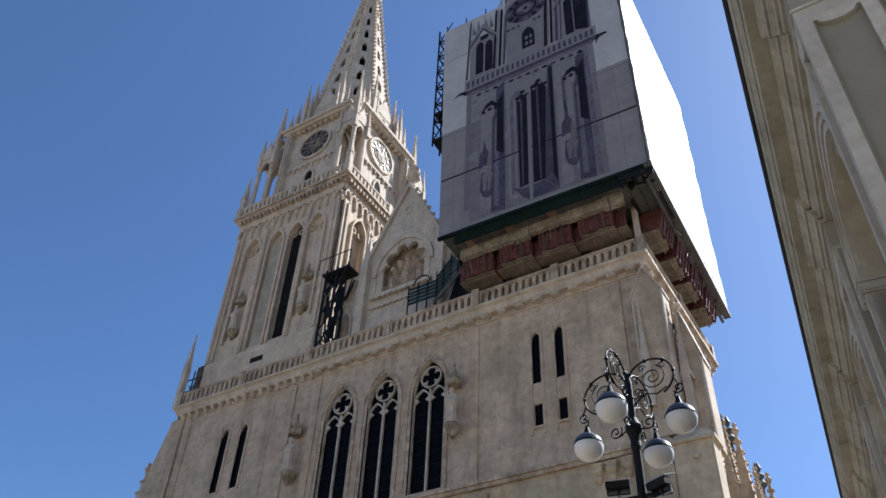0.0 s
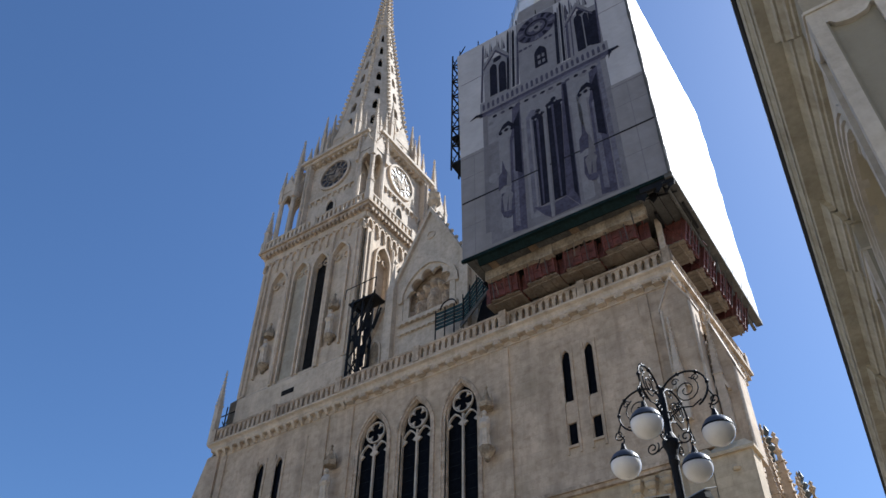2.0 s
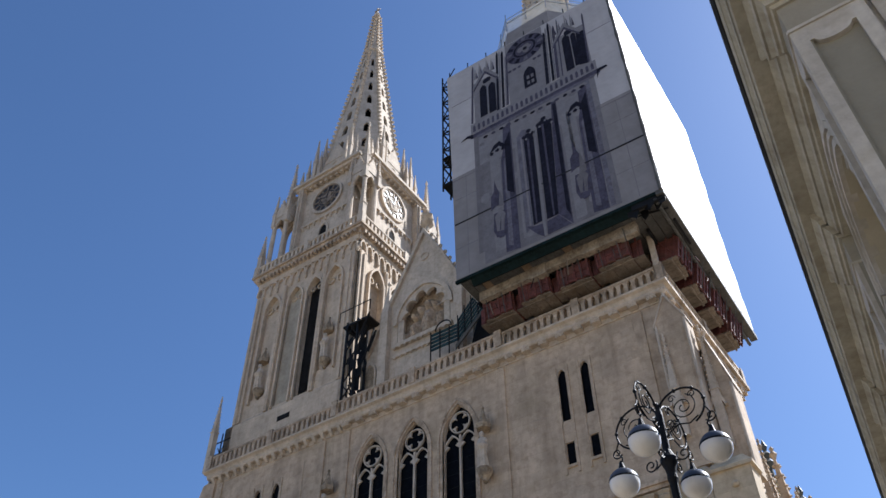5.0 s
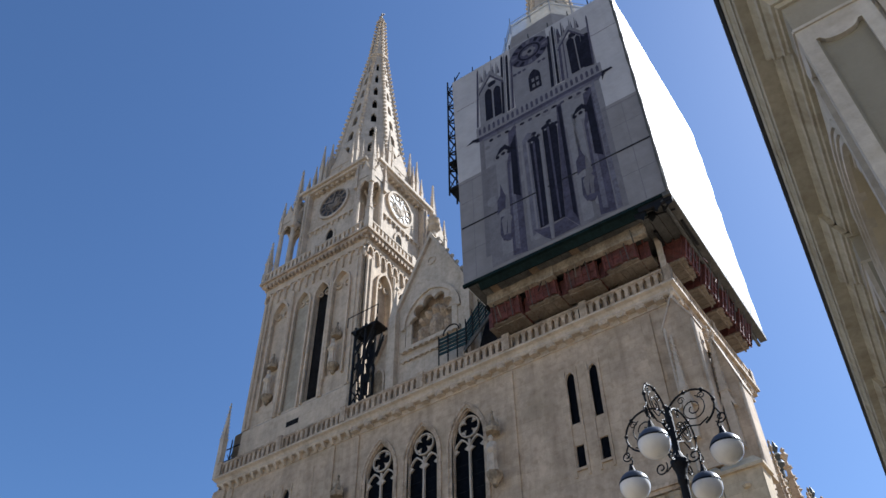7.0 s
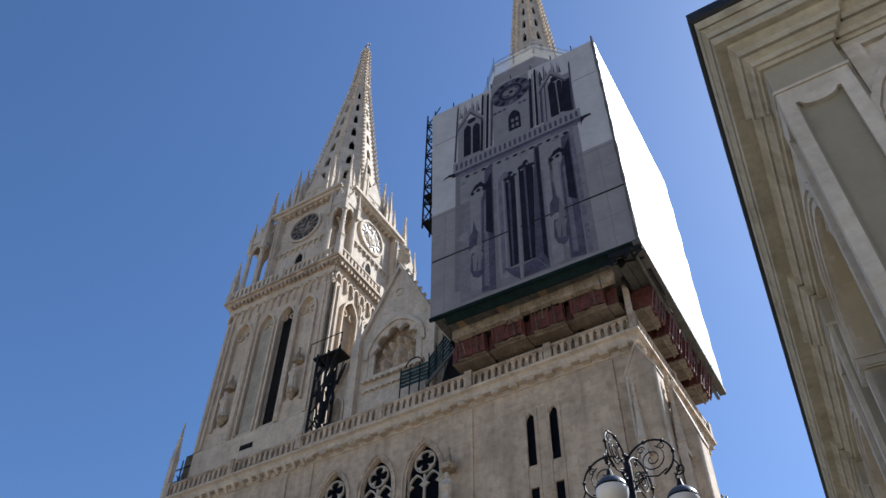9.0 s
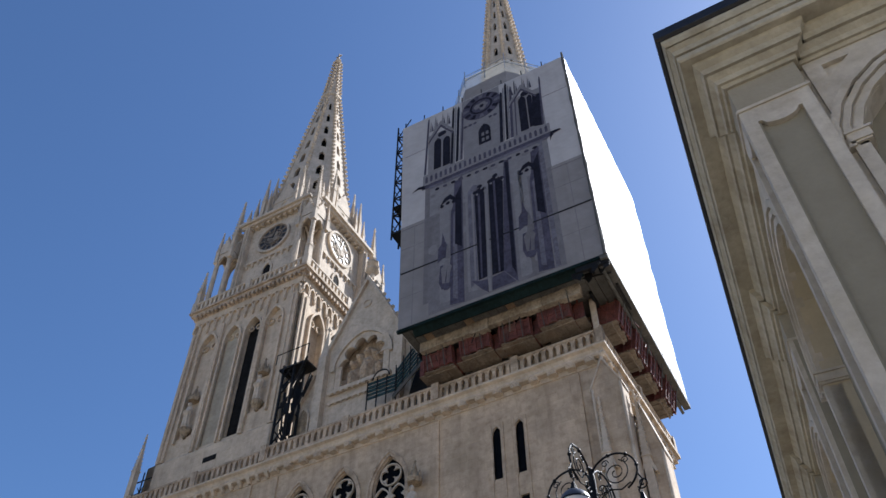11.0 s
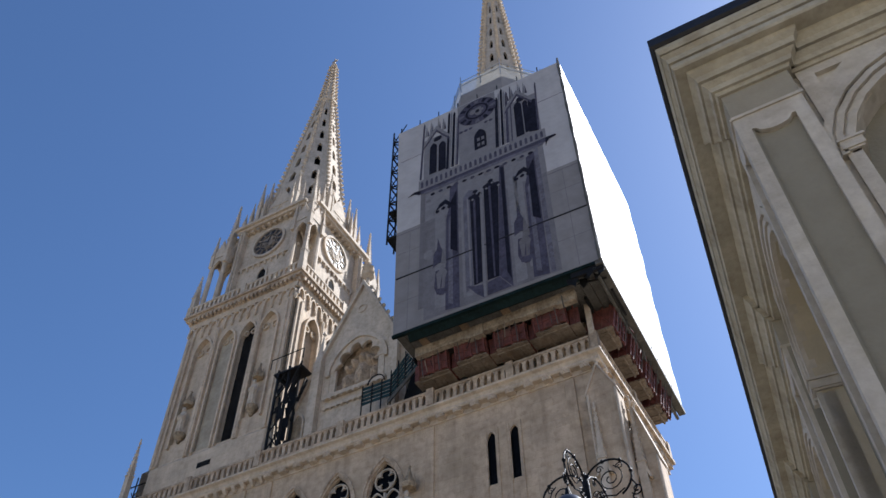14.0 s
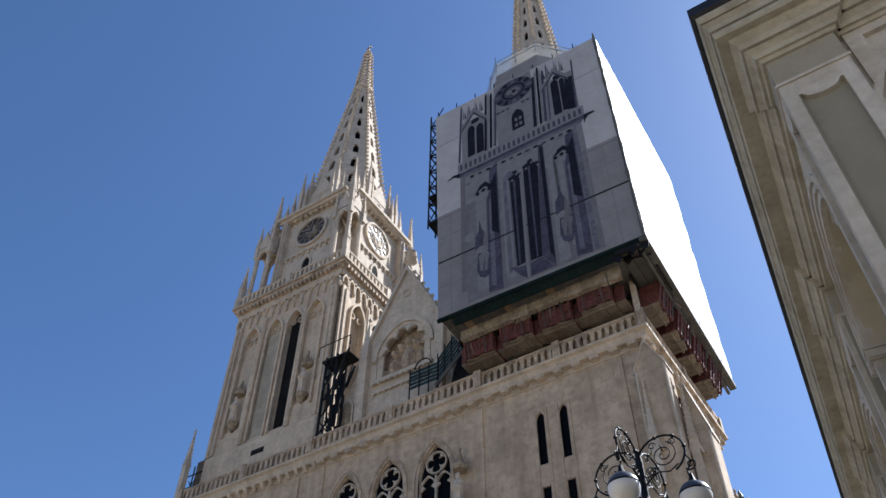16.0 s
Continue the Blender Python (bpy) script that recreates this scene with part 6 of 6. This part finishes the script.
def arched_bay(m, c, w, top):
    """A blind arched bay: stepped archivolt on impost blocks, with a sunk field and sunk triangles in the corners."""
    s = Shape(m)
    sp, h = top - w / 2, w / 2
    for t, a, d in ((0.0, 0.10, 0.05), (0.10, 0.03, 0.075), (0.13, 0.08, 0.02), (0.21, 0.03, 0.05), (0.24, 0.10, -0.01)):
        arch_band(s, c, w + 2 * t, sp, top + t, a, d, 0.2, 0.501, feet=False)
    ob = part("archivolt", s, TRIM, house, "stepped arch moulding")
    for q in (-1, 1):
        e = c + q * h
        part("jamb", Shape(m).box(min(e, e + q * 0.16), max(e, e + q * 0.16), 0.05, 0.3, -0.74, sp + 0.04), TRIM, ob)
        s = Shape(m)
        for a, b, d, z0, z1 in ((-0.10, 0.2, -0.02, sp + 0.19, sp + 0.225), (-0.07, 0.18, 0.0, sp + 0.06, sp + 0.19), (-0.05, 0.17, 0.02, sp + 0.03, sp + 0.06)):
            s.box(min(e + q * a, e + q * b), max(e + q * a, e + q * b), d, 0.55, z0, z1)
        part("impost", s, TRIM, ob)
        x = lambda k: c + q * (h + k)
        big = [(x(0.175), 11.08), (x(-h + 0.002), 11.08), (x(0.175), sp + 0.68)]
        hole = [(x(-0.02), 10.93), (x(-0.36), 10.93), (x(-0.02), 10.64)]
        s = Shape(m)
        for k in range(3):
            s.plate([big[k], big[(k + 1) % 3], hole[(k + 1) % 3], hole[k]], 0.05, 0.119)
        part("spandrel", s, TRIM, ob)
    part("field", Shape(m).box(c - h, c + h, 0.42, 0.55, 3.0, top), PANEL, ob, "sunk olive-grey field")


for c in BAY_F:
    arched_bay(HM, c, 2.5, 10.52)
for c in BAY_S:
    arched_bay(LM, c, 2.8, 10.4)
# thin black tube added for a dark upright line in the side arch
part("downpipe", Shape(LM).tube([(-1.2, 0.36, 3.2), (-1.2, 0.36, 8.6)], 0.035), GUTTER, house)

# ---- street lamp ----
LX, LY, LK = 24.04, -25.61, 1.2
lamp = thing("street_lamp", "black cast-iron street lamp with scrolled arms and opal globes", "street lamp", at=(LX, LY, 1.6 * (1 - LK)))
lamp.scale = (LK, LK, LK)
post = Shape().lathe([(0.22, 0.267), (0.22, 0.4), (0.16, 0.5), (0.13, 1.2), (0.15, 1.3), (0.07, 1.45), (0.05, 6.1), (0.05, 6.3), (0.064, 6.36), (0.058, 6.42), (0.072, 6.5),
                      (0.1, 6.57), (0.1, 6.62), (0.07, 6.67), (0.045, 6.73), (0.045, 7.2), (0.03, 7.34), (0.0, 7.4)], 0, 0, 14)
part("post", post, IRON, lamp, smooth=False)


def spiral(c, r0, r1, a0, turns, n=26):
    return [(c[0] + (r0 + (r1 - r0) * i / n) * math.cos(a0 + turns * 2 * math.pi * i / n), 0, c[1] + (r0 + (r1 - r0) * i / n) * math.sin(a0 + turns * 2 * math.pi * i / n)) for i in range(n + 1)]


def lamp_arm(turn, reach=1.0):
    m = Matrix.Rotation(radians(turn), 4, "Z") @ Matrix.Translation((0.63 * (reach - 1), 0, 0))
    s = Shape(m)
    # big hoop from the post up and over, down to the globe
    hoop = []
    for i in range(25):
        t = math.pi * (1.08 - 1.42 * i / 24)
        hoop.append((0.33 + 0.3 * math.cos(t), 0, 7.19 + 0.27 * math.sin(t)))
    s.tube([(0.03, 0, 6.9), (0.02, 0, 7.08)] + hoop, 0.013)
    ob = part("arm", s, IRON, lamp)
    s = Shape(m)
    s.tube(spiral((0.36, 7.2), 0.17, 0.03, 1.2, -1.9), 0.0075)
    s.tube(spiral((0.15, 7.05), 0.09, 0.02, 2.4, 1.3), 0.007)
    s.tube(spiral((0.24, 7.36), 0.05, 0.015, 0, 1.2), 0.007)
    s.tube([(0.52, 0, 7.02), (0.4, 0, 6.96), (0.26, 0, 7.0), (0.12, 0, 6.93), (0.05, 0, 6.85)], 0.009)
    s.tube(spiral((0.24, 6.62), 0.09, 0.02, 2.6, 1.4), 0.009)
    s.tube([(0.06, 0, 6.72), (0.1, 0, 6.6), (0.18, 0, 6.55)], 0.009)
    s.tube(spiral((0.66, 6.96), 0.075, 0.018, 3.6, 1.3), 0.009)
    s.tube(spiral((0.5, 7.33), 0.05, 0.012, 3.4, -1.3), 0.007)
    s.tube(spiral((0.2, 7.02), 0.05, 0.012, 0.5, 1.3), 0.007)
    part("scroll", s, IRON, ob)
    for t in (0.1, 0.9, 1.7, 2.6):
        part("knop", Shape(m).ball((0.33 + 0.3 * math.cos(t), 0, 7.19 + 0.27 * math.sin(t)), 0.026, 8), IRON, ob)
    s = Shape(m)
    s.tube([(0.62, 0, 7.1), (0.67, 0, 7.0), (0.6, 0, 6.88), (0.63, 0, 6.76)], 0.011)
    s.lathe([(0.05, 6.73), (0.035, 6.78), (0.02, 6.84)], 0.63, 0, 10)
    part("hanger", s, IRON, ob)
    R = 0.182
    s = Shape(m).lathe([(R * math.cos(a) + 0.004, 6.55 + R * math.sin(a)) for a in [math.pi / 2 * (0.1 + 0.1 * k * 0.99) for k in range(10)]], 0.63, 0, 24)
    cap_ob = part("globe_cap", s, CAP, ob, "dark grey globe cap", smooth=True)
    s = Shape(m).lathe([(R * math.cos(a) + 0.001, 6.55 + R * math.sin(a)) for a in [-math.pi / 2 * 0.99 + k * (math.pi / 2 * 1.09) / 14 for k in range(15)]], 0.63, 0, 24)
    part("globe", s, OPAL, ob, "white opal glass globe", smooth=True)
    s = Shape(m).lathe([(R + 0.002, 6.57), (R + 0.005, 6.58), (R + 0.002, 6.59)], 0.63, 0, 24)
    part("globe_rim", s, IRON, ob)
    s = Shape(m).lathe([(0.01, 6.55 - R - 0.006), (0.03, 6.55 - R - 0.003), (0.035, 6.55 - R + 0.006)], 0.63, 0, 10)
    part("globe_foot", s, OPAL, ob)


for turn, reach in ((-92, 1.0), (-4, 0.93), (84, 1.0), (171, 1.0)):
    lamp_arm(turn, reach)


def floodlight(x, z, tilt, turn):
    """A box floodlight with a hood, standing on the cross bar."""
    ob = thing("floodlight", "black box floodlight with a pale reflector hood on the lamp post", "floodlight", "floodlights on the lamp post")
    ob.matrix_world = pose(LX + x * LK, LY - 0.06, 1.6 + (z - 1.6) * LK, tilt, 0, turn) @ Matrix.Diagonal((0.94, 0.94, 0.75, 1))
    part("housing", Shape().loft([[(-0.17, -0.13, 0.03), (0.17, -0.13, 0.03), (0.17, 0.02, 0.03), (-0.17, 0.02, 0.03)], [(-0.17, -0.14, 0.15), (0.17, -0.14, 0.15), (0.17, 0.0, 0.17), (-0.17, 0.0, 0.17)]]), IRON, ob)
    part("hood", Shape().loft([[(-0.18, -0.12, 0.17), (0.18, -0.12, 0.17), (0.18, 0.14, 0.26), (-0.18, 0.14, 0.26)], [(-0.18, -0.12, 0.185), (0.18, -0.12, 0.185), (0.18, 0.14, 0.275), (-0.18, 0.14, 0.275)]]), STEEL, ob, "pale metal hood")
    for x0, x1, z0, z1 in ((-0.17, 0.17, -0.1, -0.085), (-0.17, -0.155, -0.1, 0.05), (0.155, 0.17, -0.1, 0.05)):
        part("glass_frame", Shape().box(x0, x1, -0.02, 0.0, z0, z1), STEEL, ob)
    part("reflector", Shape().loft([[(-0.155, 0.0, -0.085), (0.155, 0.0, -0.085), (0.155, 0.0, 0.05), (-0.155, 0.0, 0.05)], [(-0.11, 0.1, -0.05), (0.11, 0.1, -0.05), (0.11, 0.1, 0.05), (-0.11, 0.1, 0.05)]]), CAP, ob)
    part("yoke", Shape().box(-0.02, 0.02, -0.02, 0.02, -0.1, 0.02).box(-0.17, -0.155, -0.03, 0.03, -0.06, 0.06).box(0.155, 0.17, -0.03, 0.03, -0.06, 0.06).box(-0.17, 0.17, -0.03, 0.03, -0.075, -0.06), IRON, ob)


for z in (5.86, 5.52, 5.2):
    part("cross_bar", Shape().box(-0.34, 0.34, -0.03, 0.03, z - 0.14, z - 0.1), IRON, lamp)
    floodlight(-0.25, z - 0.02, 10, 14)
    floodlight(0.25, z - 0.11, 6, -24)

# ---- ashlar blocks of the west front, between the windows and the corners ----
random.seed(77)
STONES = {}
for w in (0.8, 1.0, 1.2, 1.4):
    b = 0.012
    STONES[w] = Shape().loft([[(0, 0, 0), (w, 0, 0), (w, 0, 0.52), (0, 0, 0.52)], [(0.002, -0.005, 0.002), (w - 0.002, -0.005, 0.002), (w - 0.002, -0.005, 0.518), (0.002, -0.005, 0.518)],
                              [(b, -0.01, b), (w - b, -0.01, b), (w - b, -0.01, 0.52 - b), (b, -0.01, 0.52 - b)]]).mesh("stone_block", ASHLAR)
for x0, x1 in ((7.2, 16.6), (-16.9, -8.0)):
    for r in range(19):
        z, x = 21.75 + r * 0.523, x0 + random.choice((0.0, 0.3, 0.5))
        while x < x1 - 0.8:
            w = random.choice([k for k in STONES if k <= x1 - x + 1e-6])
            if not any(x - 0.2 < c + sw / 2 + 0.02 and x + w + 0.2 > c - sw / 2 - 0.02 and z < 30.6 and z + 0.5 > 23.7 for c, sw in SLITS):
                piece("stone_block", STONES[w], facade, pose(x, -0.001, z))
            x += w + 0.003
